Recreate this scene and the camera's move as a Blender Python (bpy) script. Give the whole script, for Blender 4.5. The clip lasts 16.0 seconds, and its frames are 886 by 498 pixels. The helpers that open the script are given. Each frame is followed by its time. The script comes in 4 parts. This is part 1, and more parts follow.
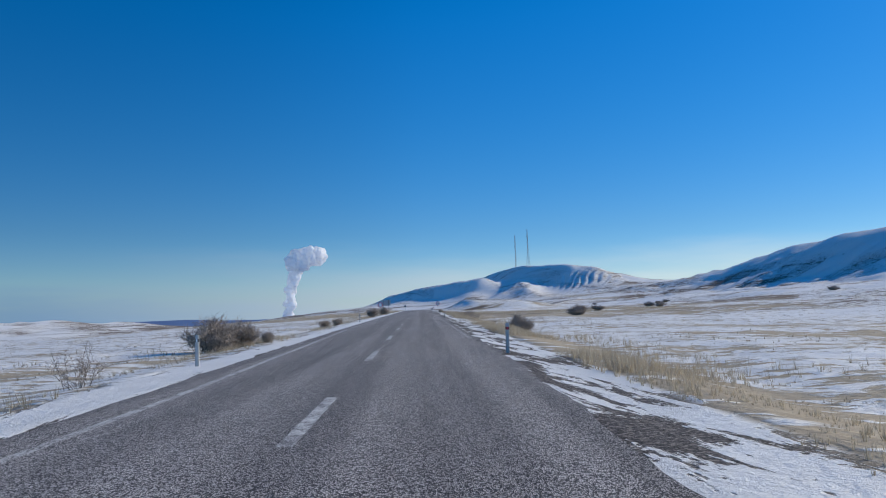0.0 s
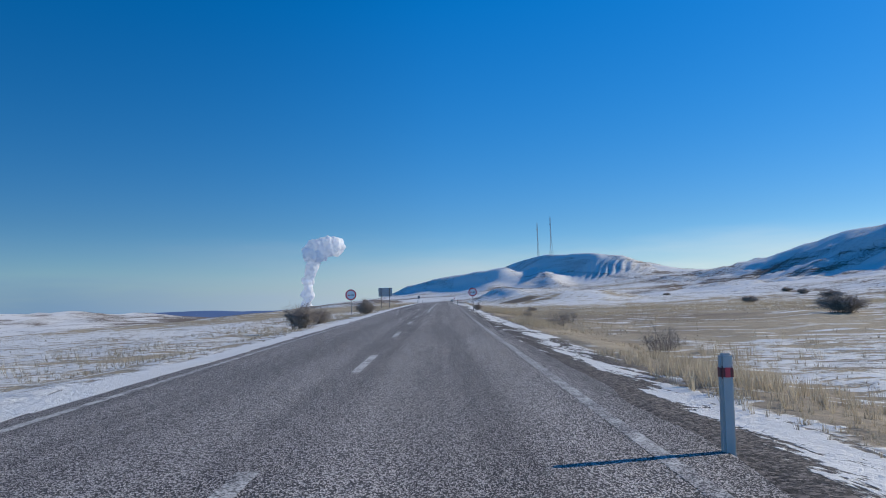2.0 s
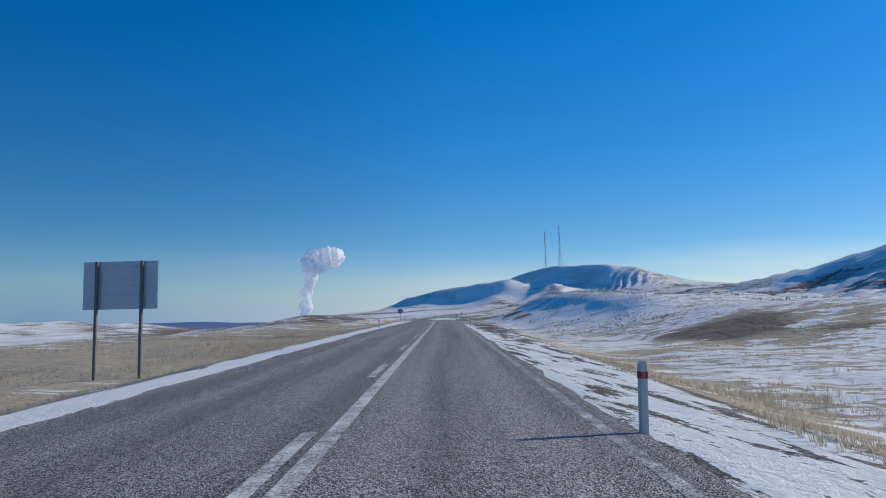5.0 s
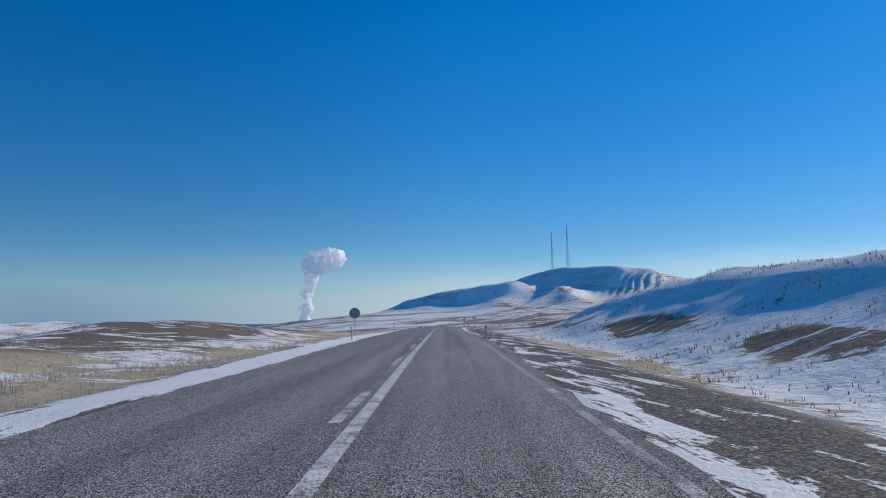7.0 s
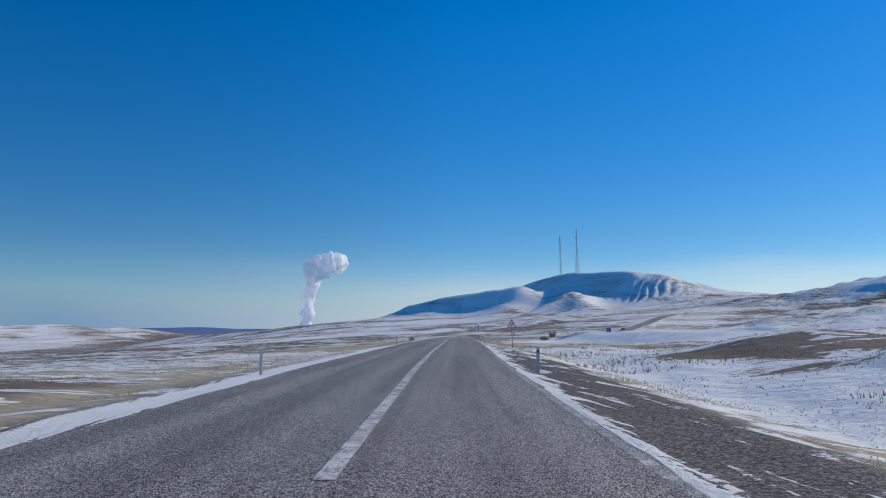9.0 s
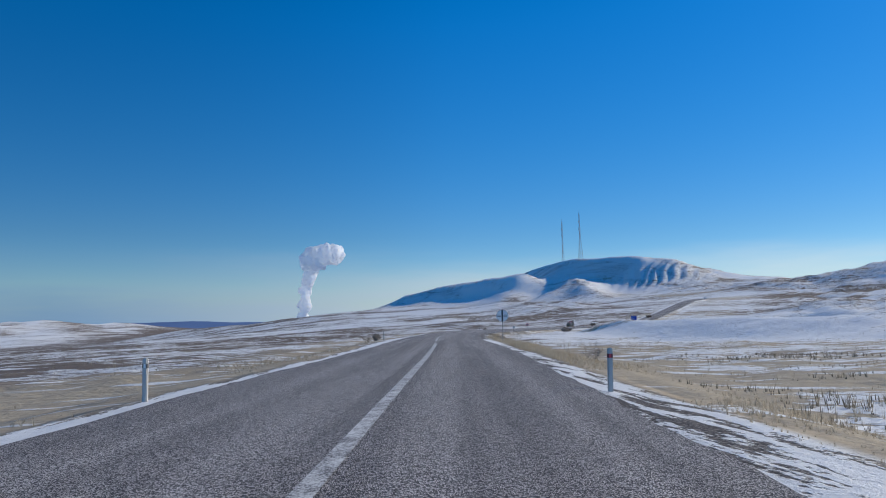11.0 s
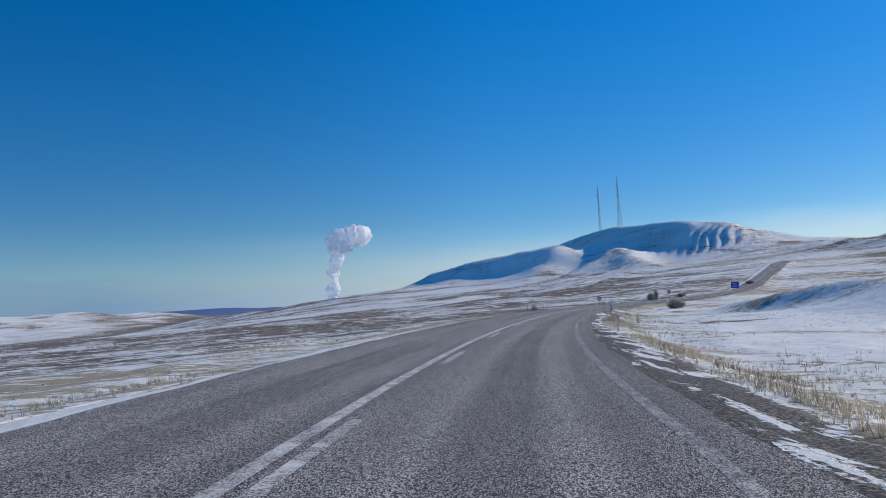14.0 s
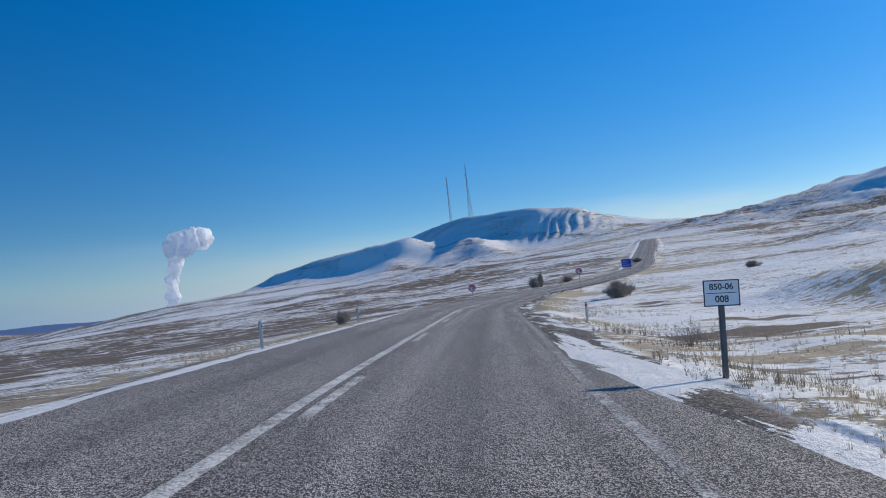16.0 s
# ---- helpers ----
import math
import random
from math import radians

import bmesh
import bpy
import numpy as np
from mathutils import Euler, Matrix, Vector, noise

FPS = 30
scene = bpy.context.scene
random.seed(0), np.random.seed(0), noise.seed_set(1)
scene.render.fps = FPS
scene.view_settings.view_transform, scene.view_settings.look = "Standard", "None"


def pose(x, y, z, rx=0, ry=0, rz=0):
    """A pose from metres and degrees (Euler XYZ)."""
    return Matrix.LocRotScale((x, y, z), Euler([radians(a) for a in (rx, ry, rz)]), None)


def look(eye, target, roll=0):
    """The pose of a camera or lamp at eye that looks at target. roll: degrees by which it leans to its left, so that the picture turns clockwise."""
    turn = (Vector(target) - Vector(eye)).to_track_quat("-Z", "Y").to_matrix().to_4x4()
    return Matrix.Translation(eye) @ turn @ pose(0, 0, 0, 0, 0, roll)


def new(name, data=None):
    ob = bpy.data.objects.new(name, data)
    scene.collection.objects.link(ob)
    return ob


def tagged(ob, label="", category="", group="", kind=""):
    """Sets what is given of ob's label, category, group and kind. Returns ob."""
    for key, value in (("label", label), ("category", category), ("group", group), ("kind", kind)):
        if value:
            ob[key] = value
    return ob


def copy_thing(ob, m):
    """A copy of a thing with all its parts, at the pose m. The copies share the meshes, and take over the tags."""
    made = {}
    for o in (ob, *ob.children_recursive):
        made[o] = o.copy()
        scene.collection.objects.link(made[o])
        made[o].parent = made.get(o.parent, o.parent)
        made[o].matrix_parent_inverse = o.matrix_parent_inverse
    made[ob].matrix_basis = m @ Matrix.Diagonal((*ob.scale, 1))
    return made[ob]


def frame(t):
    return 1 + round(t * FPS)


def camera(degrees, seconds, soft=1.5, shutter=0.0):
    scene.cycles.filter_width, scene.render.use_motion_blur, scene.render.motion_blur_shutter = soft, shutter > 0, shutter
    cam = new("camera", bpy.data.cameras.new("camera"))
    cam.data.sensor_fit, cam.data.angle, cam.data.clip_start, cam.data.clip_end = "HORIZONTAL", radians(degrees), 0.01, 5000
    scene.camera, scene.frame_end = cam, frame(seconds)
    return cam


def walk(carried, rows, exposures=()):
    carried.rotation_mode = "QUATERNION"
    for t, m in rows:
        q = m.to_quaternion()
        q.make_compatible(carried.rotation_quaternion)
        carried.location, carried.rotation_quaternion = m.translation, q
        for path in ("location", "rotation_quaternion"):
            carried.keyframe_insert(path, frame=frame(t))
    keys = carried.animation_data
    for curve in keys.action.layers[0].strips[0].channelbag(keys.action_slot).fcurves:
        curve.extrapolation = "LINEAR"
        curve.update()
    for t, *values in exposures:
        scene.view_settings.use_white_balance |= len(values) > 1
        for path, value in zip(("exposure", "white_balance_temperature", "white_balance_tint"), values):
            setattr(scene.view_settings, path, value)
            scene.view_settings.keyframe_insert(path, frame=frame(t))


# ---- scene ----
cam = camera(65.0, 16.0, soft=1.0)
PATH = [
    (0, pose(0.00, 0.00, 0.00, 95.55, 1.72, -1.62)),
    (0.5, pose(0.07, 14.36, 0.26, 94.99, 1.53, -0.95)),
    (1, pose(0.09, 28.90, 0.51, 94.73, 1.45, -0.56)),
    (1.5, pose(0.06, 43.58, 0.75, 94.69, 1.20, -0.29)),
    (2, pose(-0.06, 58.35, 0.96, 94.84, 1.70, -0.09)),
    (2.5, pose(-0.14, 73.14, 1.19, 95.11, 1.79, 0.01)),
    (3, pose(-0.19, 87.98, 1.43, 95.26, 1.67, -0.03)),
    (3.5, pose(-0.13, 102.83, 1.71, 95.37, 1.50, 0.07)),
    (4, pose(-0.01, 117.73, 1.99, 95.55, 1.40, 0.15)),
    (6.5, pose(0.19, 191.06, 3.12, 96.15, 0.79, -0.24)),
    (7, pose(0.16, 205.07, 3.29, 96.12, 0.79, 0.17)),
    (7.5, pose(0.09, 219.02, 3.46, 96.22, 0.46, 0.41)),
    (8, pose(0.10, 232.86, 3.60, 96.21, 0.51, 0.50)),
    (8.5, pose(0.08, 246.64, 3.73, 96.39, 0.29, 0.41)),
    (9, pose(0.09, 260.32, 3.83, 96.65, 0.25, 0.42)),
    (11.5, pose(0.71, 326.44, 3.85, 95.78, 1.48, 0.65)),
    (12, pose(0.82, 340.68, 3.75, 96.02, 1.62, 1.62)),
    (12.5, pose(1.03, 355.02, 3.64, 96.11, 2.54, 1.98)),
    (13, pose(1.40, 369.40, 3.51, 96.54, 3.11, 2.16)),
    (13.5, pose(1.90, 383.84, 3.37, 96.38, 3.11, 2.46)),
    (14, pose(2.66, 398.35, 3.22, 94.24, 3.01, 2.92)),
    (14.5, pose(3.86, 412.89, 3.07, 93.59, 3.69, -1.03)),
    (15, pose(5.54, 427.36, 2.92, 93.32, 4.56, -3.34)),
    (15.5, pose(7.53, 441.75, 2.76, 93.25, 5.23, -5.18)),
    (16, pose(10.02, 455.84, 2.61, 93.05, 6.28, -9.06)),
]
walk(cam, PATH, [(0, 0.0), (16, 0.0)])

# ---- sky and sun ----
SUN_DIR = Vector((0.87, 0.25, 0.45)).normalized()
world = bpy.data.worlds.new("world")
scene.world = world
world.use_nodes = True
wn, wl = world.node_tree.nodes, world.node_tree.links
sky = wn.new("ShaderNodeTexSky")
sky.sky_type = "NISHITA"
sky.sun_disc = False
sky.sun_elevation = math.asin(SUN_DIR.z)
sky.sun_rotation = math.atan2(SUN_DIR.x, SUN_DIR.y)
sky.altitude = 1200
sky.air_density, sky.dust_density, sky.ozone_density = 1.0, 0.3, 3.0
# deeper blue overhead, pale haze along the horizon
hue = wn.new("ShaderNodeHueSaturation")
hue.inputs["Saturation"].default_value = 1.41
wl.new(sky.outputs[0], hue.inputs["Color"])
coord = wn.new("ShaderNodeTexCoord")
axes = wn.new("ShaderNodeSeparateXYZ")
wl.new(coord.outputs["Generated"], axes.inputs[0])
haze = wn.new("ShaderNodeMapRange")
haze.interpolation_type = "SMOOTHERSTEP"
haze.inputs[1].default_value, haze.inputs[2].default_value = -0.03, 0.11
haze.inputs[3].default_value, haze.inputs[4].default_value = 0.95, 0.0
veil = wn.new("ShaderNodeTexNoise")
stretch = wn.new("ShaderNodeVectorMath")
stretch.operation = "MULTIPLY"
stretch.inputs[1].default_value = (1.6, 1.6, 11.0)
wl.new(coord.outputs["Generated"], stretch.inputs[0])
wl.new(stretch.outputs[0], veil.inputs["Vector"])
veil.inputs["Scale"].default_value, veil.inputs["Detail"].default_value = 2.2, 5.0
lowered = wn.new("ShaderNodeMath")
lowered.operation = "MULTIPLY_ADD"
lowered.inputs[1].default_value = -0.11
wl.new(veil.outputs["Fac"], lowered.inputs[0])
raise_z = wn.new("ShaderNodeMath")
raise_z.operation = "ADD"
raise_z.inputs[1].default_value = 0.05
wl.new(axes.outputs[2], raise_z.inputs[0])
wl.new(raise_z.outputs[0], lowered.inputs[2])
wl.new(lowered.outputs[0], haze.inputs[0])
blend = wn.new("ShaderNodeMix")
blend.data_type = "RGBA"
wl.new(haze.outputs[0], blend.inputs[0])
deep = wn.new("ShaderNodeMix")
deep.data_type, deep.blend_type = "RGBA", "MULTIPLY"
deep.inputs[0].default_value = 1.0
wl.new(hue.outputs[0], deep.inputs[6])
# the low sky leans to violet rather than green
cast = wn.new("ShaderNodeMix")
cast.data_type = "RGBA"
cast.inputs[6].default_value, cast.inputs[7].default_value = (0.82, 0.915, 1.05, 1), (0.75, 0.965, 1.07, 1)
upward = wn.new("ShaderNodeMapRange")
upward.interpolation_type = "SMOOTHSTEP"
upward.inputs[1].default_value, upward.inputs[2].default_value = 0.02, 0.3
wl.new(axes.outputs[2], upward.inputs[0])
wl.new(upward.outputs[0], cast.inputs[0])
wl.new(cast.outputs[2], deep.inputs[7])
# an even blue from side to side, a little darker low down
west = wn.new("ShaderNodeMapRange")
west.inputs[1].default_value, west.inputs[2].default_value = -0.55, 0.0
west.inputs[3].default_value, west.inputs[4].default_value = 0.87, 1.2
wl.new(axes.outputs[0], west.inputs[0])
low = wn.new("ShaderNodeMapRange")
low.inputs[1].default_value, low.inputs[2].default_value = 0.12, 0.4
low.inputs[3].default_value, low.inputs[4].default_value = 0.89, 1.19
wl.new(axes.outputs[2], low.inputs[0])
both = wn.new("ShaderNodeMath")
both.operation = "MULTIPLY"
wl.new(west.outputs[0], both.inputs[0])
wl.new(low.outputs[0], both.inputs[1])
dim = wn.new("ShaderNodeVectorMath")
dim.operation = "SCALE"
wl.new(deep.outputs[2], dim.inputs[0])
sunward = wn.new("ShaderNodeMapRange")
sunward.inputs[1].default_value, sunward.inputs[2].default_value = 0.05, 0.55
sunward.inputs[3].default_value, sunward.inputs[4].default_value = 1.0, 0.92
wl.new(axes.outputs[0], sunward.inputs[0])
level = wn.new("ShaderNodeMath")
level.operation = "MULTIPLY"
wl.new(both.outputs[0], level.inputs[0])
wl.new(sunward.outputs[0], level.inputs[1])
rear = wn.new("ShaderNodeMapRange")
rear.interpolation_type = "SMOOTHSTEP"
rear.inputs[1].default_value, rear.inputs[2].default_value = 0.4, -0.7
rear.inputs[3].default_value, rear.inputs[4].default_value = 1.0, 1.5
wl.new(axes.outputs[1], rear.inputs[0])
around = wn.new("ShaderNodeMath")
around.operation = "MULTIPLY"
wl.new(level.outputs[0], around.inputs[0])
wl.new(rear.outputs[0], around.inputs[1])
wl.new(around.outputs[0], dim.inputs[3])
wl.new(dim.outputs[0], blend.inputs[6])
glare = wn.new("ShaderNodeMix")
glare.data_type = "RGBA"
toward = wn.new("ShaderNodeMapRange")
toward.inputs[1].default_value, toward.inputs[2].default_value = -0.5, 0.3
wl.new(axes.outputs[0], toward.inputs[0])
wl.new(toward.outputs[0], glare.inputs[0])
glare.inputs[6].default_value = (1.5, 2.85, 4.8, 1)
glare.inputs[7].default_value = (6.8, 7.6, 8.0, 1)
wl.new(glare.outputs[2], blend.inputs[7])
wl.new(blend.outputs[2], wn["Background"].inputs[0])
wn["Background"].inputs[1].default_value = 0.1
sun = new("sun", bpy.data.lights.new("sun", "SUN"))
sun.data.energy, sun.data.angle, sun.data.color = 4.4, radians(0.53), (1.0, 0.905, 0.72)
sun.matrix_world = look(SUN_DIR * 50, (0, 0, 0))


# ---- materials ----
class Mat:
    """A node material with a few shorthands."""

    def __init__(self, name, rough=0.8, metal=0.0):
        self.m = bpy.data.materials.new(name)
        self.m.use_nodes = True
        self.n, self.l = self.m.node_tree.nodes, self.m.node_tree.links
        self.b = self.n["Principled BSDF"]
        self.b.inputs["Roughness"].default_value = rough
        self.b.inputs["Metallic"].default_value = metal

    def put(self, sock, value):
        if hasattr(value, "default_value"):
            self.l.new(value, sock)
        else:
            sock.default_value = value

    def pos(self, sx=1.0, sy=1.0, sz=1.0):
        g = self.n.new("ShaderNodeNewGeometry")
        return self.vmath("MULTIPLY", g.outputs["Position"], (sx, sy, sz))

    def local(self, sx=1.0, sy=1.0, sz=1.0):
        g = self.n.new("ShaderNodeTexCoord")
        return self.vmath("MULTIPLY", g.outputs["Object"], (sx, sy, sz))

    def vmath(self, op, a, b):
        v = self.n.new("ShaderNodeVectorMath")
        v.operation = op
        self.put(v.inputs[0], a)
        self.put(v.inputs[1], b)
        return v.outputs[0]

    def math(self, op, a, b=0.0, clamp=False):
        v = self.n.new("ShaderNodeMath")
        v.operation, v.use_clamp = op, clamp
        self.put(v.inputs[0], a)
        self.put(v.inputs[1], b)
        return v.outputs[0]

    def noise(self, vec, scale, detail=3.0, rough=0.55, dist=0.0):
        t = self.n.new("ShaderNodeTexNoise")
        self.l.new(vec, t.inputs["Vector"])
        t.inputs["Scale"].default_value = scale
        t.inputs["Detail"].default_value = detail
        t.inputs["Roughness"].default_value = rough
        t.inputs["Distortion"].default_value = dist
        return t.outputs["Fac"]

    def voronoi(self, vec, scale, out="Color"):
        t = self.n.new("ShaderNodeTexVoronoi")
        self.l.new(vec, t.inputs["Vector"])
        t.inputs["Scale"].default_value = scale
        return t.outputs[out]

    def ramp(self, fac, lo, hi, a=0.0, b=1.0):
        r = self.n.new("ShaderNodeMapRange")
        r.interpolation_type = "SMOOTHSTEP"
        self.put(r.inputs[0], fac)
        self.put(r.inputs[1], lo)
        self.put(r.inputs[2], hi)
        r.inputs[3].default_value, r.inputs[4].default_value = a, b
        return r.outputs[0]

    def mix(self, fac, a, b):
        r = self.n.new("ShaderNodeMix")
        r.data_type = "RGBA"
        self.put(r.inputs[0], fac)
        for s, c in ((r.inputs[6], a), (r.inputs[7], b)):
            self.put(s, c if hasattr(c, "default_value") else (*c, 1.0))
        return r.outputs[2]

    def attr(self, name):
        a = self.n.new("ShaderNodeAttribute")
        a.attribute_name = name
        return a.outputs["Fac"]

    def random(self):
        return self.n.new("ShaderNodeObjectInfo").outputs["Random"]

    def island(self):
        return self.n.new("ShaderNodeNewGeometry").outputs["Random Per Island"]

    def color(self, c):
        self.put(self.b.inputs["Base Color"], c if hasattr(c, "default_value") else (*c, 1.0))
        return self

    def bump(self, height, strength=0.3, distance=0.02):
        n = self.n.new("ShaderNodeBump")
        n.inputs["Strength"].default_value = strength
        n.inputs["Distance"].default_value = distance
        self.l.new(height, n.inputs["Height"])
        self.l.new(n.outputs[0], self.b.inputs["Normal"])
        return self


def plain(name, c, rough=0.7, metal=0.0, vary=0.12, scale=6.0):
    m = Mat(name, rough, metal)
    f = m.noise(m.local(), scale, 4)
    lo = tuple(v * (1 - vary) for v in c)
    hi = tuple(min(1, v * (1 + vary)) for v in c)
    m.color(m.mix(f, lo, hi))
    return m


def ground_material():
    m = Mat("snow_grass_ground", 0.85)
    p = m.pos()
    streak = m.noise(m.pos(0.3, 1.0, 1.0), 0.9, 6, 0.58, 0.4)
    clump = m.noise(m.pos(0.45, 1.0, 1.0), 0.16, 7, 0.62, 0.3)
    wide = m.noise(m.pos(0.6, 1.0, 1.0), 0.022, 4, 0.55, 0.3)
    fine = m.noise(p, 9.0, 4, 0.6)
    mid = m.noise(m.pos(0.5, 1.0, 0.2), 0.05, 8, 0.68, 0.4)
    s = m.math("ADD", m.math("MULTIPLY", streak, 0.3), m.math("MULTIPLY", clump, 0.28))
    s = m.math("ADD", s, m.math("ADD", m.math("MULTIPLY", wide, 0.1), m.math("MULTIPLY", mid, 0.32)))
    s = m.math("ADD", m.math("MULTIPLY", m.math("SUBTRACT", s, 0.5), 2.2), 0.5)
    s = m.math("ADD", s, m.math("MULTIPLY", m.math("SUBTRACT", fine, 0.5), 0.14))
    cover = m.attr("snow")
    edge = m.math("ADD", m.math("MULTIPLY", m.math("SUBTRACT", 0.5, cover), 0.8), 0.5)
    strata = m.noise(m.pos(0.01, 0.01, 0.5), 1.0, 5, 0.65, 0.2)
    s = m.math("ADD", s, m.math("MULTIPLY", m.math("MULTIPLY", m.math("SUBTRACT", strata, 0.5), 1.5), m.attr("strata")))
    mask = m.ramp(m.math("SUBTRACT", s, edge), -0.012, 0.022)
    tuft = m.math("ADD", m.math("MULTIPLY", m.noise(m.pos(0.55, 1.0, 1.0), 2.6, 5, 0.65), 0.65), m.math("MULTIPLY", m.noise(m.pos(0.35, 1.0, 1.0), 0.5, 3, 0.6), 0.35))
    limit = m.math("ADD", 0.45, m.math("MULTIPLY", cover, 0.13))
    limit = m.math("ADD", limit, m.math("MULTIPLY", m.ramp(cover, 0.82, 1.0), 0.16))
    limit = m.math("ADD", limit, m.math("MULTIPLY", m.attr("gravel"), 0.06))
    mask = m.math("MULTIPLY", mask, m.ramp(m.math("SUBTRACT", limit, tuft), -0.02, 0.03))
    rest = m.math("MULTIPLY", m.ramp(streak, 0.565, 0.6), m.ramp(cover, 0.12, 0.34))
    rest = m.math("MULTIPLY", rest, m.ramp(m.attr("gravel"), 0.0, 0.4, 1.0, 0.0))
    mask = m.math("MAXIMUM", mask, rest)
    # drifts lie as long fingers on the shoulder
    where = m.n.new("ShaderNodeSeparateXYZ")
    m.l.new(p, where.inputs[0])
    slant = m.math("ADD", m.attr("lat"), m.math("MULTIPLY", where.outputs[1], 0.14))
    run = m.n.new("ShaderNodeCombineXYZ")
    m.l.new(m.math("MULTIPLY", slant, 2.6), run.inputs[0])
    m.l.new(m.math("MULTIPLY", where.outputs[1], 0.36), run.inputs[1])
    finger = m.noise(run.outputs[0], 1.0, 6, 0.62, 0.5)
    finger = m.math("ADD", m.math("MULTIPLY", finger, 0.8), m.math("MULTIPLY", fine, 0.2))
    drift = m.ramp(m.math("ADD", finger, m.math("MULTIPLY", m.math("SUBTRACT", cover, 0.5), 0.55)), 0.49, 0.525)
    verge = m.ramp(m.attr("gravel"), 0.2, 0.8)
    mask = m.math("ADD", m.math("MULTIPLY", mask, m.math("SUBTRACT", 1.0, verge)), m.math("MULTIPLY", drift, verge))
    straw = m.mix(m.noise(p, 2.3, 6, 0.7), (0.2, 0.158, 0.105), (0.5, 0.415, 0.29))
    soil = m.mix(m.noise(p, 3.1, 6, 0.7), (0.06, 0.045, 0.036), (0.19, 0.14, 0.104))
    pebble = m.n.new("ShaderNodeSeparateColor")
    m.l.new(m.voronoi(p, 34.0), pebble.inputs[0])
    stone = m.mix(m.ramp(pebble.outputs[0], 0.35, 0.95), (0.035, 0.03, 0.029), m.mix(clump, (0.13, 0.108, 0.098), (0.25, 0.215, 0.195)))
    dirt = m.mix(m.ramp(m.math("ADD", m.attr("soil"), m.math("SUBTRACT", clump, 0.5)), 0.3, 0.7), straw, soil)
    dirt = m.mix(m.attr("gravel"), dirt, stone)
    # blue air haze over the farthest hills, painted into the base colour
    dirt = m.mix(m.attr("haze_tint"), dirt, (0.06, 0.12, 0.26))
    snow = m.mix(m.noise(p, 0.9, 5, 0.6), (0.6, 0.585, 0.555), (0.83, 0.815, 0.785))
    # a thin dusting lets the grass show through
    dust = m.ramp(m.noise(m.pos(0.35, 1.0, 1.0), 1.9, 7, 0.7, 0.3), 0.4, 0.62)
    dust = m.math("MULTIPLY", m.math("MULTIPLY", dust, 0.2), m.ramp(cover, 0.55, 0.82, 1.0, 0.1))
    dust = m.math("MULTIPLY", dust, m.math("SUBTRACT", 1.0, verge))
    snow = m.mix(dust, snow, dirt)
    m.color(m.mix(mask, dirt, snow))
    h = m.math("ADD", m.math("MULTIPLY", mask, 0.05), m.math("MULTIPLY", m.noise(p, 5.0, 6, 0.7), 0.07))
    h = m.math("ADD", h, m.math("MULTIPLY", m.math("MULTIPLY", m.math("SUBTRACT", m.noise(m.pos(0.7, 1.0, 1.0), 1.2, 5, 0.6), 0.5), 0.26), m.ramp(m.attr("gravel"), 0, 0.5, 1.0, 0.0)))
    h = m.math("ADD", h, m.math("MULTIPLY", m.math("MULTIPLY", m.math("SUBTRACT", mid, 0.5), 1.1), m.ramp(m.attr("gravel"), 0, 0.5, 1.0, 0.0)))
    m.bump(h, 0.8, 1.0)
    m.put(m.b.inputs["Roughness"], m.ramp(mask, 0, 1, 0.95, 0.6))
    return m.m


def chippings(m):
    """Colour of the coarse grey chippings of the road, polished in the wheel paths."""
    p = m.pos()
    lat = m.attr("lat")
    where = m.n.new("ShaderNodeSeparateXYZ")
    m.l.new(p, where.inputs[0])
    chip = m.voronoi(m.pos(1.0, 0.62, 1.0), 125.0)
    sep = m.n.new("ShaderNodeSeparateColor")
    m.l.new(chip, sep.inputs[0])
    big = m.n.new("ShaderNodeSeparateColor")
    m.l.new(m.voronoi(m.pos(1.0, 0.7, 1.0), 30.0), big.inputs[0])
    strip = m.n.new("ShaderNodeCombineXYZ")
    m.l.new(m.math("MULTIPLY", lat, 2.4), strip.inputs[0])
    m.l.new(m.math("MULTIPLY", where.outputs[1], 0.035), strip.inputs[1])
    streak = m.noise(strip.outputs[0], 1.0, 5, 0.6)
    patch = m.noise(m.pos(1.0, 0.35, 1.0), 0.3, 5, 0.6)
    side = m.math("ABSOLUTE", m.math("SUBTRACT", m.math("ABSOLUTE", lat), 1.55))
    path = m.ramp(m.math("ABSOLUTE", m.math("SUBTRACT", side, 0.78)), 0.1, 0.5, 1.0, 0.0)
    tone = m.math("ADD", m.math("MULTIPLY", streak, 0.65), m.math("MULTIPLY", patch, 0.35))
    tone = m.math("ADD", tone, m.math("MULTIPLY", path, 0.12))
    # dark rubber laid down through the bend
    tyre = m.math("MULTIPLY", m.ramp(m.math("ABSOLUTE", m.math("SUBTRACT", lat, 1.72)), 0.15, 0.5, 1.0, 0.0), m.ramp(where.outputs[1], 380, 395))
    tyre = m.math("MULTIPLY", tyre, m.ramp(streak, 0.42, 0.6))
    grain = m.ramp(m.math("ADD", sep.outputs[0], m.math("MULTIPLY", m.math("SUBTRACT", big.outputs[0], 0.5), 0.16)), 0.54, 0.7)
    dark = m.mix(m.ramp(tone, 0.3, 0.75), (0.016, 0.0145, 0.0145), (0.045, 0.041, 0.04))
    light = m.mix(m.ramp(tone, 0.3, 0.75), (0.29, 0.262, 0.249), (0.54, 0.496, 0.468))
    return m.mix(m.math("MULTIPLY", tyre, 0.4), m.mix(grain, dark, light), (0.045, 0.042, 0.042))


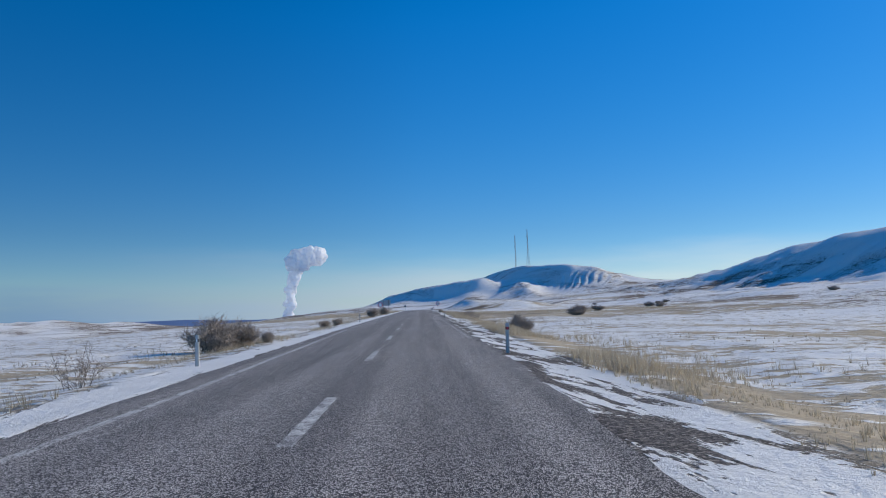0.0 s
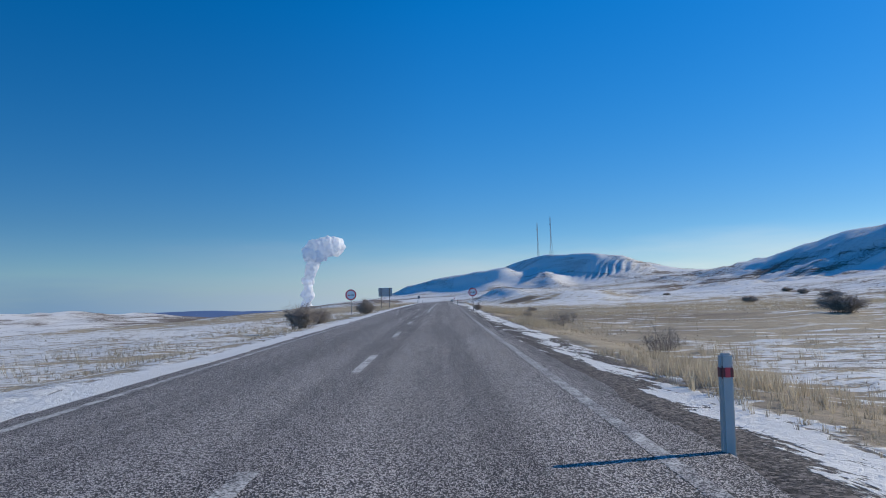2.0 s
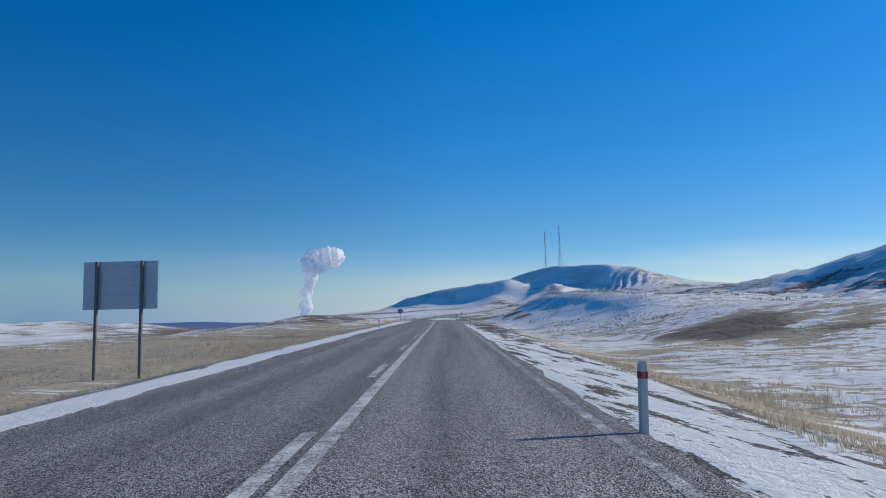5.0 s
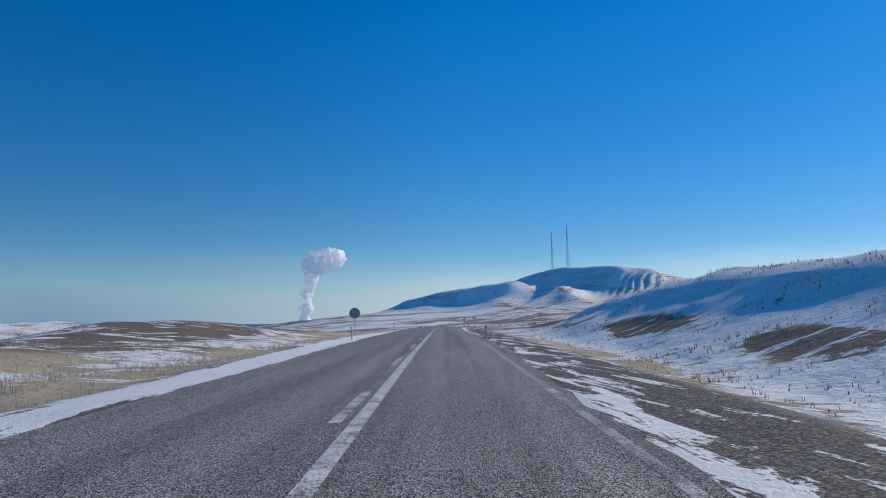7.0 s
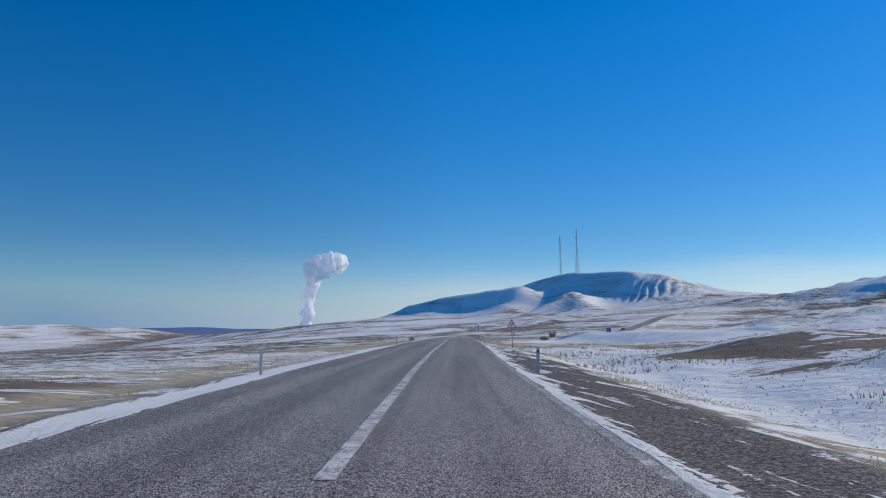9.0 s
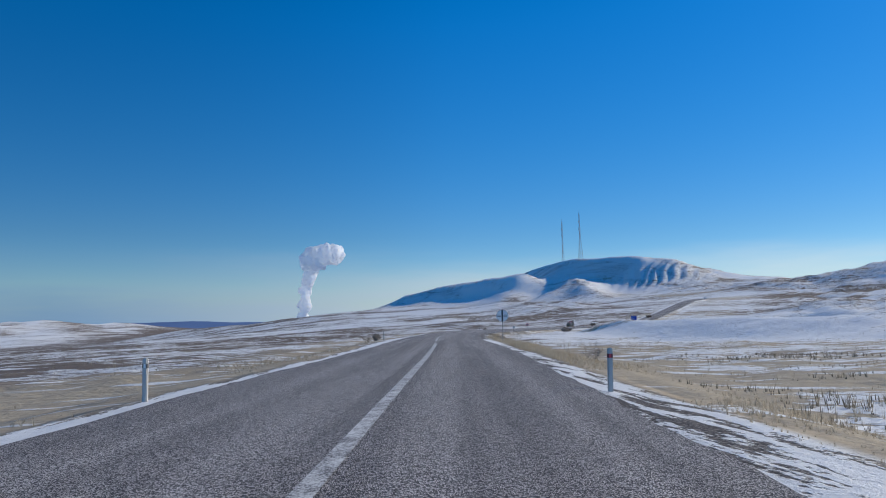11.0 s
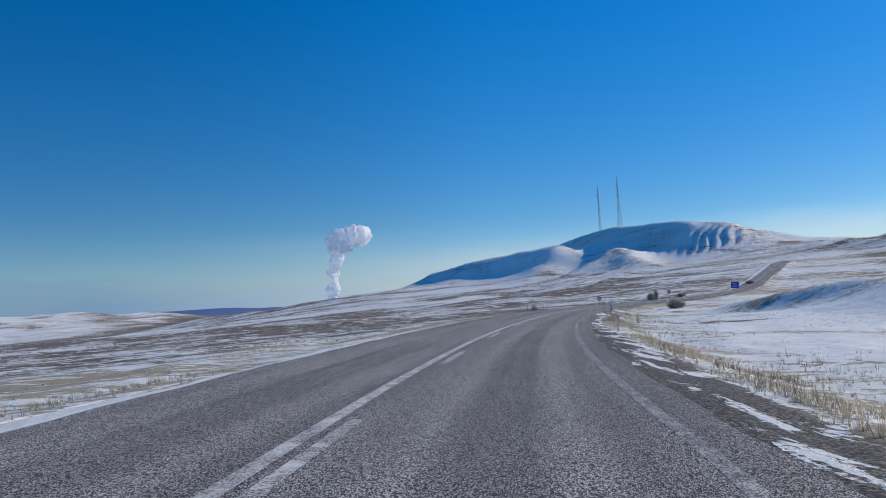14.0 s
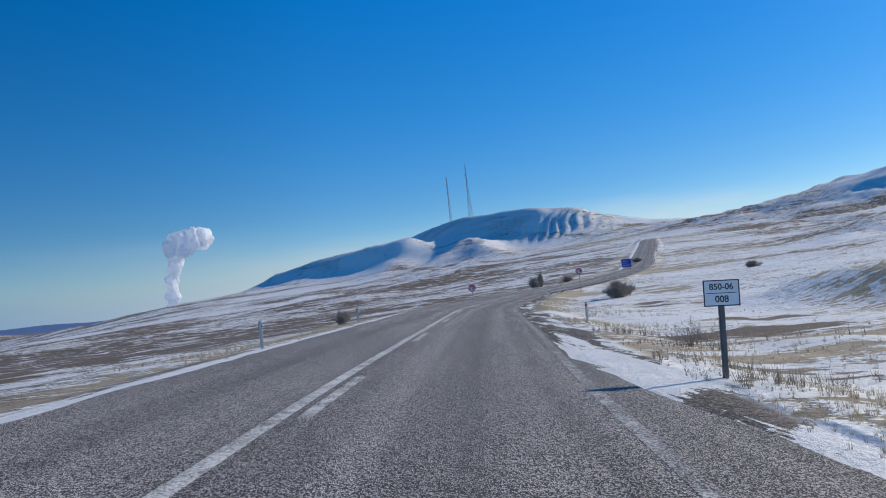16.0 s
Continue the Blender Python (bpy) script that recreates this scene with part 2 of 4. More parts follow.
def asphalt_material():
    m = Mat("chip_seal_asphalt", 0.8)
    m.color(chippings(m))
    m.bump(m.voronoi(m.pos(1.0, 0.62, 1.0), 125.0, "Distance"), 0.6, 0.01)
    return m.m


def paint_material():
    m = Mat("worn_road_paint", 0.7)
    p = m.pos()
    w = m.math("ADD", m.math("MULTIPLY", m.noise(p, 38.0, 4, 0.7), 0.6), m.math("MULTIPLY", m.noise(p, 3.0, 4, 0.6), 0.4))
    m.color(m.mix(m.ramp(m.math("ADD", w, m.attr("wear")), 0.42, 0.62), (0.62, 0.61, 0.58), chippings(m)))
    return m.m


MAT_GROUND = ground_material()
MAT_ASPHALT = asphalt_material()
MAT_PAINT = paint_material()


# ---- the lie of the land ----
def hashed(i, j, seed):
    v = np.sin(i * 127.1 + j * 311.7 + seed * 74.7) * 43758.5453
    return v - np.floor(v)


def vnoise(x, y, seed=0):
    i, j = np.floor(x), np.floor(y)
    u, v = x - i, y - j
    u, v = u * u * (3 - 2 * u), v * v * (3 - 2 * v)
    a, b = hashed(i, j, seed), hashed(i + 1, j, seed)
    c, d = hashed(i, j + 1, seed), hashed(i + 1, j + 1, seed)
    return a + (b - a) * u + (c - a) * v + (a - b - c + d) * u * v


def fbm(x, y, seed=0, octaves=4):
    total, amp, norm = 0.0, 1.0, 0.0
    for k in range(octaves):
        total = total + amp * vnoise(x * 2**k, y * 2**k, seed + k)
        norm += amp
        amp *= 0.5
    return total / norm


def step(v, lo, hi):
    u = np.clip((v - lo) / (hi - lo), 0, 1)
    return u * u * (3 - 2 * u)


DENSE = np.arange(-150.0, 5000.0, 2.0)


def profile(ys, vs, spread=15):
    raw = np.interp(DENSE, ys, vs)
    k = np.hanning(2 * spread + 1)
    pad = np.concatenate([raw[0] + (raw[1] - raw[0]) * np.arange(-spread, 0), raw, np.repeat(raw[-1], spread)])
    return np.convolve(pad, k / k.sum(), "valid")


CENTRE = profile([-150, 5, 50, 80, 110, 160, 212, 240, 265, 279, 310, 336, 350, 365, 380, 407, 420, 435, 449, 463, 500, 532, 575, 618, 660, 700, 740, 800, 900, 5000],
                 [-1.2, -1.2, -1.33, -1.42, -1.4, -1.2, -0.98, -0.94, -1.0, -1.0, -0.5, -0.13, -0.08, -0.2, -0.15, 1.22, 2.47, 4.48, 6.8, 9.4, 18.0, 30, 57, 84, 106, 127, 147, 177, 212, 212], 5)
LEVEL = profile([-150, 0, 118, 191, 246, 290, 326, 355, 398, 456, 490, 516, 545, 575, 618, 660, 700, 740, 800, 850, 950, 5000],
                [-3.8, -1.15, 0.84, 1.97, 2.58, 2.75, 2.7, 2.49, 2.07, 1.46, 1.0, 0.7, 0.5, 0.6, 1.7, 5.0, 9.0, 12.5, 15.5, 16.0, 16.0, 16.0], 10)


def road_x(y):
    return np.interp(y, DENSE, CENTRE)


def road_z(y):
    return np.interp(y, DENSE, LEVEL)


def edge_right(y):
    """Where the asphalt ends east of the centre."""
    return np.interp(y, [0, 15, 40, 60, 100, 130, 160, 195, 215, 225, 240, 262, 290, 325, 350, 362, 375, 405, 420, 435, 460, 468, 480, 520, 900],
                     [2.75, 3.05, 3.1, 3.25, 3.3, 3.45, 3.2, 3.0, 3.0, 3.2, 3.2, 2.97, 3.02, 3.3, 3.5, 3.4, 3.75, 3.8, 3.7, 3.85, 4.25, 3.45, 3.5, 3.5, 3.5])


def edge_left(y):
    """Where the asphalt ends west of the centre."""
    return np.interp(y, [0, 30, 66, 100, 130, 200, 230, 270, 330, 352, 375, 395, 412, 440, 465, 520, 900],
                     [2.8, 3.2, 3.25, 3.2, 3.5, 3.5, 3.4, 3.5, 3.6, 3.1, 2.95, 3.05, 3.35, 3.35, 2.95, 3.3, 3.5])


def verge_out(y, east):
    """Where the gravel shoulder gives way to the open ground."""
    right = np.interp(y, [0, 100, 130, 160, 195, 215, 230, 262, 285, 310, 330, 350, 380, 400, 415, 440, 470, 520],
                      [4.35, 4.5, 4.7, 5.0, 5.6, 5.6, 5.2, 5.0, 5.3, 4.8, 4.15, 4.1, 4.45, 4.8, 5.0, 4.5, 4.7, 4.8])
    left = np.interp(y, [0, 120, 190, 240, 270, 320, 350, 400, 470], [4.3, 4.3, 5.2, 5.2, 4.8, 4.5, 4.0, 4.0, 4.2])
    return np.where(east, right, left)


def bank(y):
    """How steeply the road leans to the inside of the bend."""
    return np.interp(y, [300, 340, 355, 398, 413, 427, 441, 456, 475, 520, 600], [0, 0.004, 0.016, 0.025, 0.036, 0.053, 0.065, 0.076, 0.08, 0.08, 0.0])


def surface(y, off):
    """Height of the road off metres east of its centre."""
    lean = bank(y)
    return road_z(y) - 0.018 * np.abs(off) * (1 - np.clip(lean / 0.03, 0, 1)) - lean * (off - 1.25)


def raised(x, y, z, line, width, power):
    """The ground z, lifted to a hill whose crest follows a line of (x, y, z) and falls away on both sides."""
    best = np.zeros(np.shape(x))
    for (x0, y0, z0), (x1, y1, z1) in zip(line, line[1:]):
        dx, dy = x1 - x0, y1 - y0
        u = np.clip(((x - x0) * dx + (y - y0) * dy) / (dx * dx + dy * dy), 0, 1)
        d = np.hypot(x - x0 - u * dx, y - y0 - u * dy)
        best = np.maximum(best, (z0 + u * (z1 - z0) - z) * np.exp(-((d / width) ** power)))
    return z + best


MESA = [(155, 1778, 93), (188, 1700, 105), (216, 1589, 108), (231, 1500, 104), (262, 1420, 99), (300, 1355, 94), (328, 1325, 87), (372, 1330, 74), (420, 1320, 59), (470, 1290, 50)]
SHOULDER = [(-141, 1647, 23), (-65, 1613, 53), (5, 1555, 65.5), (70, 1512, 72), (121, 1479, 75)]
SHOULDER_FOOT = [(x, y, 0.62 * z + 2) for x, y, z in SHOULDER]
EAST_RIDGE = [(365, 1010, 34), (410, 903, 52), (436, 800, 68), (432, 690, 72), (460, 560, 76), (520, 400, 70)]
ROADSIDE_BANK = [(15.4, 196, 4.0), (15.2, 212, 4.9), (15.1, 228, 5.5), (15.1, 240, 5.8), (15.1, 252, 5.7), (15.0, 258, 5.45), (14.8, 264, 5.25), (14.6, 270, 4.8), (14.3, 279, 3.7)]
BANK_FOOT = [(23, 190, 3.1), (22, 212, 4.4), (22, 232, 5.25), (22, 252, 5.1), (22, 266, 4.0), (23, 288, 2.6)]
SECOND_BANK = [(37, 490, 1.2), (39, 481, 2.5), (40, 468, 3.5), (43, 458, 3.3)]
SECOND_RISE = [(45, 456, 3.1), (55, 436, 3.3), (65, 415, 3.7)]
LOW_RISE = [(-129, 1500, 19), (-260, 1650, 13), (-420, 1900, 6), (-700, 2300, -6)]
SADDLE = [(365, 1010, 33), (420, 1120, 40), (470, 1290, 49), (560, 1330, 52)]
APRON = [(40, 1480, 18), (120, 1400, 23), (200, 1290, 21), (285, 1215, 26), (370, 1190, 36), (440, 1230, 42)]
KNOLL = [(197, 1185, 31), (192, 1264, 46), (192, 1320, 58), (205, 1400, 64)]
KNOLL_WEST = [(112, 1255, 26), (150, 1292, 41), (192, 1320, 57)]
KNOLL_LOW = [(84, 1335, 27), (121, 1440, 50)]
FAR_WEST = [(-2500, 2600, 36), (-2100, 3000, 28), (-1800, 3150, 36), (-1640, 3250, 30), (-1500, 3340, 20), (-1400, 3400, -8)]
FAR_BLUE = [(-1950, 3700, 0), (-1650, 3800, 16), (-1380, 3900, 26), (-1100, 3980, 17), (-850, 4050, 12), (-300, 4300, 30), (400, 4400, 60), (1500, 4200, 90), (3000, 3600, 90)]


def land(x, y):
    """Height of the ground at (x, y)."""
    lat = x - road_x(y)
    a = np.abs(lat)
    bed = np.where(lat > 0, edge_right(y), edge_left(y))
    zr = surface(y, np.clip(lat, -bed, bed))
    left = -34 * (1 - np.exp(np.minimum(x, 0) / 650.0)) - 34 * (1 - np.exp(np.minimum(x + 250, 0) / 900.0))
    right = 19 * (1 - np.exp(-np.maximum(x - 30, 0) / 230.0))
    plain_z = left + right + 10 * step(y, 560, 1100) * step(x, -400, 100)
    side_l = -0.35 * step(-lat, 4.0, 7.0) - 0.045 * np.maximum(-lat - 8, 0)
    side_r = -0.45 * step(lat, 4.2, 7.5) + 0.012 * np.maximum(lat - 30, 0)
    near = zr + np.where(lat < 0, np.maximum(side_l, -7), side_r)
    reach = np.where(lat < 0, 150.0, 110.0)
    w = np.exp(-((a / reach) ** 2)) * (1 - step(y, 700, 900))
    z = near * w + plain_z * (1 - w)
    z = z + 1.9 * np.exp(-(((lat + 18) / 9.0) ** 2) - (((y - 251) / 23.0) ** 2)) * (0.8 + 0.4 * vnoise(x / 5, y / 5, 3))
    z = z + 0.5 * np.exp(-(((lat + 30) / 14.0) ** 2) - (((y - 200) / 30.0) ** 2))
    z = z - 1.7 * np.exp(-(((lat - 34) / 17.0) ** 2) - (((y - 425) / 42.0) ** 2))
    z = z - 2.4 * np.exp(-(((x - 45) / 13.0) ** 2) - (((y - 482) / 22.0) ** 2))
    z = z + 1.5 * np.exp(-(((x - 17) / 6.0) ** 2) - (((y - 292) / 9.0) ** 2))
    z0 = z
    for line, width, power in ((LOW_RISE, 170, 1.6), (SHOULDER_FOOT, 105, 1.6), (SHOULDER, 34, 2.0), (SADDLE, 120, 1.6), (EAST_RIDGE, 76, 1.8), (APRON, 150, 1.7), (MESA, 74, 1.5),
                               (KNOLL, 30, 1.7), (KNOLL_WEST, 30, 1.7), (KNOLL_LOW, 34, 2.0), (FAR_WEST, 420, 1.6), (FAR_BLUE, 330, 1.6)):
        z = raised(x, y, z, line, width, power)
    away = step(np.hypot(a, np.maximum(y - 640, 0)), 70, 260)
    z = z0 + (z - z0) * away
    for line, width, power in ((BANK_FOOT, 13, 4.0), (ROADSIDE_BANK, 2.2, 2.0), (SECOND_BANK, 4.6, 1.8), (SECOND_RISE, 13, 2.0)):
        z = raised(x, y, z, line, width, power)
    far = step(np.hypot(x, y - 250), 250, 700)
    hilly = step(z - plain_z, 6, 40)
    smooth = np.exp(-(((x - 190) / 260.0) ** 2) - (((y - 1480) / 210.0) ** 2))
    z = z + hilly * far * (1 - 0.85 * smooth) * 6 * (fbm(x / 45, y / 60, 11) - 0.5)
    # ribs and gullies under the mesa's corner and down its face
    along = 0.8 * x - 0.6 * y
    rib = np.abs(np.sin(np.pi * (along / 13 + 1.3 * vnoise(x / 34, y / 34, 23))))
    corner = np.exp(-(((x - 314) / 46.0) ** 2) - (((y - 1292) / 55.0) ** 2))
    z = z + step(z, 36, 50) * (1 - step(z, 74, 90)) * (5.0 * corner + 1.2 * smooth) * (rib - 0.4)
    z = z + smooth * step(z, 22, 40) * 7 * (fbm((x + 0.5 * y) / 30, (x - 0.6 * y) / 90, 27, 3) - 0.5)
    off = step(a, 7, 30)
    wild = step(a, 40, 95) * (1 - 0.9 * smooth)
    z = z + off * (1.2 * (fbm(x / 26, y / 26, 5) - 0.5)) + step(a, 30, 80) * 1.4 * (fbm(x / 34, y / 20, 6) - 0.5) + far * 6 * (1 - smooth) * (fbm(x / 160, y / 160, 8) - 0.5)
    east = step(x, 20, 90)
    rough = 3.2 * np.abs(2 * vnoise(x / 62 + vnoise(x / 40, y / 40, 14), y / 46, 9) - 1) + 2.6 * np.abs(2 * vnoise(x / 25 + 0.7 * vnoise(x / 18, y / 18, 16), y / 19, 12) - 1) + 1.6 * np.abs(2 * vnoise(x / 11, y / 9, 10) - 1)
    z = z + wild * (0.25 + 0.75 * east) * (0.35 + 0.75 * step(y, 420, 560)) * (1 - 0.75 * step(z, 42, 60)) * 1.2 * (rough - 2.7)
    z = z + step(-x, 1150, 1500) * (26 * (np.abs(2 * fbm(x / 420, y / 300, 13) - 1) - 0.2) + 11 * (np.abs(2 * vnoise(x / 110, y / 150, 17) - 1) - 0.5))
    z = z + 0.3 * step(a, 4.8, 8.0) * (fbm(x / 2.2, y / 3.4, 15, 2) - 0.5)
    # the road's bed lies a little under its surface
    under = (1 - step(a, bed - 0.35, bed + 0.1)) * (1 - step(y, 860, 900))
    shoulder = (1 - step(a, bed + 0.6, bed + 3.0)) * (1 - step(y, 860, 900))
    z = z * (1 - shoulder) + shoulder * (zr - 0.03 - 0.05 * np.maximum(a - bed, 0) + 0.09 * (fbm(x / 2.2, y / 3.0, 31, 2) - 0.6) * step(a, bed, bed + 0.6))
    return z - 0.1 * under


def mesh_from(name, verts, faces, mat, smooth=True):
    me = bpy.data.meshes.new(name)
    me.from_pydata([tuple(v) for v in verts], [], [tuple(f) for f in faces])
    me.materials.append(mat)
    if smooth:
        me.polygons.foreach_set("use_smooth", [True] * len(me.polygons))
    return me


def grid_faces(rows, cols):
    i = (np.arange(rows - 1)[:, None] * cols + np.arange(cols - 1)[None, :]).ravel()
    return np.stack([i, i + 1, i + cols + 1, i + cols], 1).tolist()


def float_attr(me, name, values):
    at = me.attributes.new(name, "FLOAT", "POINT")
    at.data.foreach_set("value", np.asarray(values, dtype=np.float32).ravel())


def spaced(*parts):
    return np.unique(np.concatenate([np.arange(a, b, s) for a, b, s in parts]))


PATCHES = [(8.6, 219, 1.2, 6, -0.65), (8.8, 237, 1.2, 7, -0.6), (9.2, 255, 1.2, 7, -0.6), (12, 284, 4, 5, -0.7), (20, 303, 8, 8, -0.55), (18.7, 449, 4, 2, -0.9), (24, 457, 5, 1.8, -0.8), (17.5, 405.5, 4, 3, -0.8), (10.8, 391, 2, 2.5, -0.7), (22.6, 426.5, 5, 2, -0.8), (20, 450, 5, 1.6, -0.8), (27, 480, 5, 2, -0.7), (21.5, 473.5, 4, 1.5, -0.7), (15, 179, 5, 4, -0.6), (16.5, 291, 7, 9, -0.75), (26, 484, 10, 12, 0.3), (36, 502, 9, 5, -0.5), (90, 600, 30, 14, -0.5),
           (150, 660, 40, 16, -0.5), (24, 452, 13, 14, 0.3), (18, 424, 7, 12, 0.3), (24, 292, 8, 5, -0.6), (35, 301, 9, 5, -0.6), (41, 284, 8, 4, -0.5), (30, 322, 8, 6, -0.5), (39, 528, 9, 15, -0.6), (-9.5, 224, 3, 9, 0.2), (-9, 240, 3, 8, 0.2)]
VERGE_DRIFTS = [(3.9, 361, 0.7, 5.0, 0.5), (4.3, 464.6, 1.1, 1.4, 0.6), (4.9, 460.5, 0.6, 1.2, 0.5)]


def snow_cover(x, y, z, dzdx, dzdy):
    """How much of the ground lies under snow, from 0 to 1, and how much of the rest is bare soil and gravel."""
    lat = x - road_x(y)
    a = np.abs(lat)
    n = fbm(x / 38, y / 30, 41)
    n2 = fbm(x / 9, y / 6, 45)
    right = np.interp(y, [-50, 60, 90, 130, 150, 185, 210, 320, 345, 380, 5000], [0.66, 0.66, 0.58, 0.56, 0.64, 0.7, 0.7, 0.7, 0.62, 0.72, 0.58])
    left = np.interp(y, [-50, 60, 105, 130, 215, 235, 262, 290, 350, 420, 470, 5000], [0.6, 0.64, 0.72, 0.56, 0.45, 0.5, 0.48, 0.47, 0.45, 0.41, 0.41, 0.5])
    s = np.where(lat > 0, right, left) + 0.75 * (n - 0.5)
    s = s - 0.08 * step(lat, 20, 40) * (1 - step(y, 330, 360))
    s = s + (0.2 - 0.16 * step(y, 365, 385)) * step(-lat, 5, 6) * (1 - step(-lat, 14, 22)) * step(y, 320, 350)
    # straw belts beside the road
    belt_r = np.exp(-(((lat - 5.8) / np.interp(y, [70, 100], [1.2, 1.9])) ** 2)) * np.interp(y, [-50, 60, 100, 135, 150, 190, 320, 335, 392, 404, 480, 520], [0.5, 0.5, 0.6, 0.6, 0.4, 0.0, 0.05, 0.5, 0.35, 0.12, 0.15, 0.3])
    wide_r = np.exp(-(((lat - 16) / 9.0) ** 2)) * np.exp(-(((y - 122) / 24.0) ** 2)) * 0.42
    wide_l = np.exp(-(((lat + 17) / 12.0) ** 2)) * np.exp(-(((y - 172) / 36.0) ** 2)) * 0.4
    s = s - belt_r - wide_r - wide_l
    far = step(np.hypot(x, y - 250), 250, 600)
    drift = fbm((0.35 * x + y) / 32, (x - 0.35 * y) / 420, 57, 3)
    s = s * (1 - far) + far * (0.6 + 0.55 * (fbm(x / 150, y / 110, 51) - 0.5) + 0.9 * (drift - 0.5))
    s = s + step(a, 25, 70) * 0.9 * (fbm(x / 34, y / 24, 53) - 0.5)
    s = s + 0.9 * (fbm(x / 9, y / 2.6, 60, 3) - 0.5) * step(a, 7, 10) * (1 - step(a, 60, 90)) * (0.4 + 0.6 * step(y, 280, 330) * (lat < 0))
    # sunny slopes thaw first
    sunlit = (SUN_DIR.z - dzdx * SUN_DIR.x - dzdy * SUN_DIR.y) / np.sqrt(1 + dzdx**2 + dzdy**2)
    s = s - 0.12 * step(x, 50, 110) * step(a, 25, 60) * step(y, 470, 560)
    s = s - step(a, 12, 40) * np.clip(2.4 * (sunlit - SUN_DIR.z), -0.3, 0.5)
    west = step(-x, 60, 300) * step(y, 250, 600)
    s = s - 0.08 * step(-lat, 20, 40) * step(y, 320, 360) - 0.24 * west * (1 - step(-x, 1000, 1500)) + 0.36 * step(-x, 1150, 1350)
    # snow lies deep under the roadside bank and on the slope below it
    along = step(y, 186, 200) * (1 - step(y, 318, 336))
    s = s + along * (0.36 * step(lat, 6.0, 7.2) * (1 - step(lat, 15.5, 17.5)) + 0.55 * step(lat, 12.4, 13.4) * (1 - step(lat, 15.8, 16.6)) * (1 - step(y, 270, 280)))
    # the ploughed strip west of the bend
    plough = step(-lat, 45, 60) * (1 - step(-lat, 120, 170)) * step(y, 540, 580) * (1 - step(y, 680, 760))
    s = s - 0.1 * plough
    # snow holds on the mesa's shaded face, the sunny knolls are bare
    face = step(z, 22, 34) * (1 - 0.5 * step(x, 330, 380)) * np.exp(-(((x - 170) / 330.0) ** 4) - (((y - 1480) / 260.0) ** 4))
    s = s * (1 - face) + face * (0.93 - 0.1 * step(-x, -160, -90) + 0.85 * (fbm((x + 0.6 * y) / 13, (y - 0.6 * x) / 80, 54, 3) - 0.5))
    sunny = np.exp(-(((x - 190) / 16.0) ** 2) - (((y - 1315) / 34.0) ** 2)) + np.exp(-(((x - 102) / 18.0) ** 2) - (((y - 1375) / 36.0) ** 2))
    s = s - 0.34 * np.clip(sunny, 0, 1)
    crown = step(x, 300, 350) * step(z, 38, 50) * (1 - step(y, 1040, 1100))
    s = s * (1 - crown) + crown * (0.93 + 0.4 * (fbm(x / 40, y / 40, 56) - 0.5))
    # no snow on the farthest hills, where the painted haze blue shows
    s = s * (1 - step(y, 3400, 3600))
    # bare places and drifts with an outline of their own
    wob = 1.1 * (fbm(x / 7, y / 5, 55) - 0.5)
    bare = 0.0
    ragged = 0.35 + 0.9 * step(fbm(x / 6, y / 2.4, 62, 3), 0.4, 0.56)
    for px, py, rx, ry, amount in PATCHES:
        spot = (1 - step(np.hypot((x - px) / rx, (y - py) / ry) + wob, 0.6, 1.15)) * (ragged if amount < 0 else 1.0)
        s = s + amount * (0.7 if amount < 0 else 1.0) * spot
        bare = np.maximum(bare, spot * (amount < 0) * (py < 515))
    # the gravel shoulder between the asphalt and the open ground
    bed, out = np.where(lat > 0, edge_right(y), edge_left(y)), verge_out(y, lat > 0)
    verge = (1 - step(a, out - 0.15, out + 0.5)) * (1 - step(y, 860, 900))
    across = np.clip((a - bed) / (out - bed), 0, 1)
    inner = np.interp(y, [-50, 50, 70, 100, 130, 160, 195, 215, 222, 245, 262, 290, 300, 330, 352, 358, 366, 374, 390, 403, 412, 425, 436, 452, 460, 468, 474, 520],
                      [0.52, 0.45, 0.34, 0.5, 0.4, 0.6, 0.64, 0.62, 0.44, 0.4, 0.74, 0.74, 0.58, 0.52, 0.6, 0.85, 0.8, 0.42, 0.46, 0.36, 0.38, 0.4, 0.44, 0.42, 0.5, 0.7, 0.42, 0.42])
    outer = np.interp(y, [-50, 10, 40, 70, 100, 130, 160, 195, 215, 225, 262, 290, 330, 352, 358, 366, 374, 390, 412, 436, 460, 474],
                      [0.6, 0.56, 0.5, 0.6, 0.66, 0.66, 0.62, 0.36, 0.38, 0.42, 0.36, 0.38, 0.64, 0.64, 0.68, 0.6, 0.52, 0.52, 0.48, 0.54, 0.56, 0.48])
    turn = np.interp(y, [160, 195, 245, 262, 290, 310], [0.5, 0.28, 0.4, 0.16, 0.16, 0.5])
    edge = np.where(lat > 0, inner + (outer - inner) * step(across, turn - 0.12, turn + 0.12), 0.5 + 0.36 * step(across, 0.25, 0.4) - 0.2 * step(across, 0.75, 1.0))
    s = s * (1 - verge) + verge * (edge + 0.25 * (n2 - 0.5))
    for px, py, rx, ry, amount in VERGE_DRIFTS:
        s = s + amount * (1 - step(np.hypot((lat - px) / rx, (y - py) / ry) + 0.5 * wob, 0.6, 1.1))
    soil = 0.35 + 0.6 * (fbm(x / 60, y / 22, 61) - 0.5) + 0.1 * far
    soil = soil + 0.25 * step(-lat, 8, 20) * step(y, 260, 330) + 0.35 * step(lat, 12, 20) * (1 - step(lat, 70, 110)) * step(y, 195, 215) * (1 - step(y, 320, 345))
    soil = soil + 0.55 * step(-lat, 7, 10) * (1 - step(-lat, 40, 60)) * step(y, 225, 236) * (1 - step(y, 275, 290))
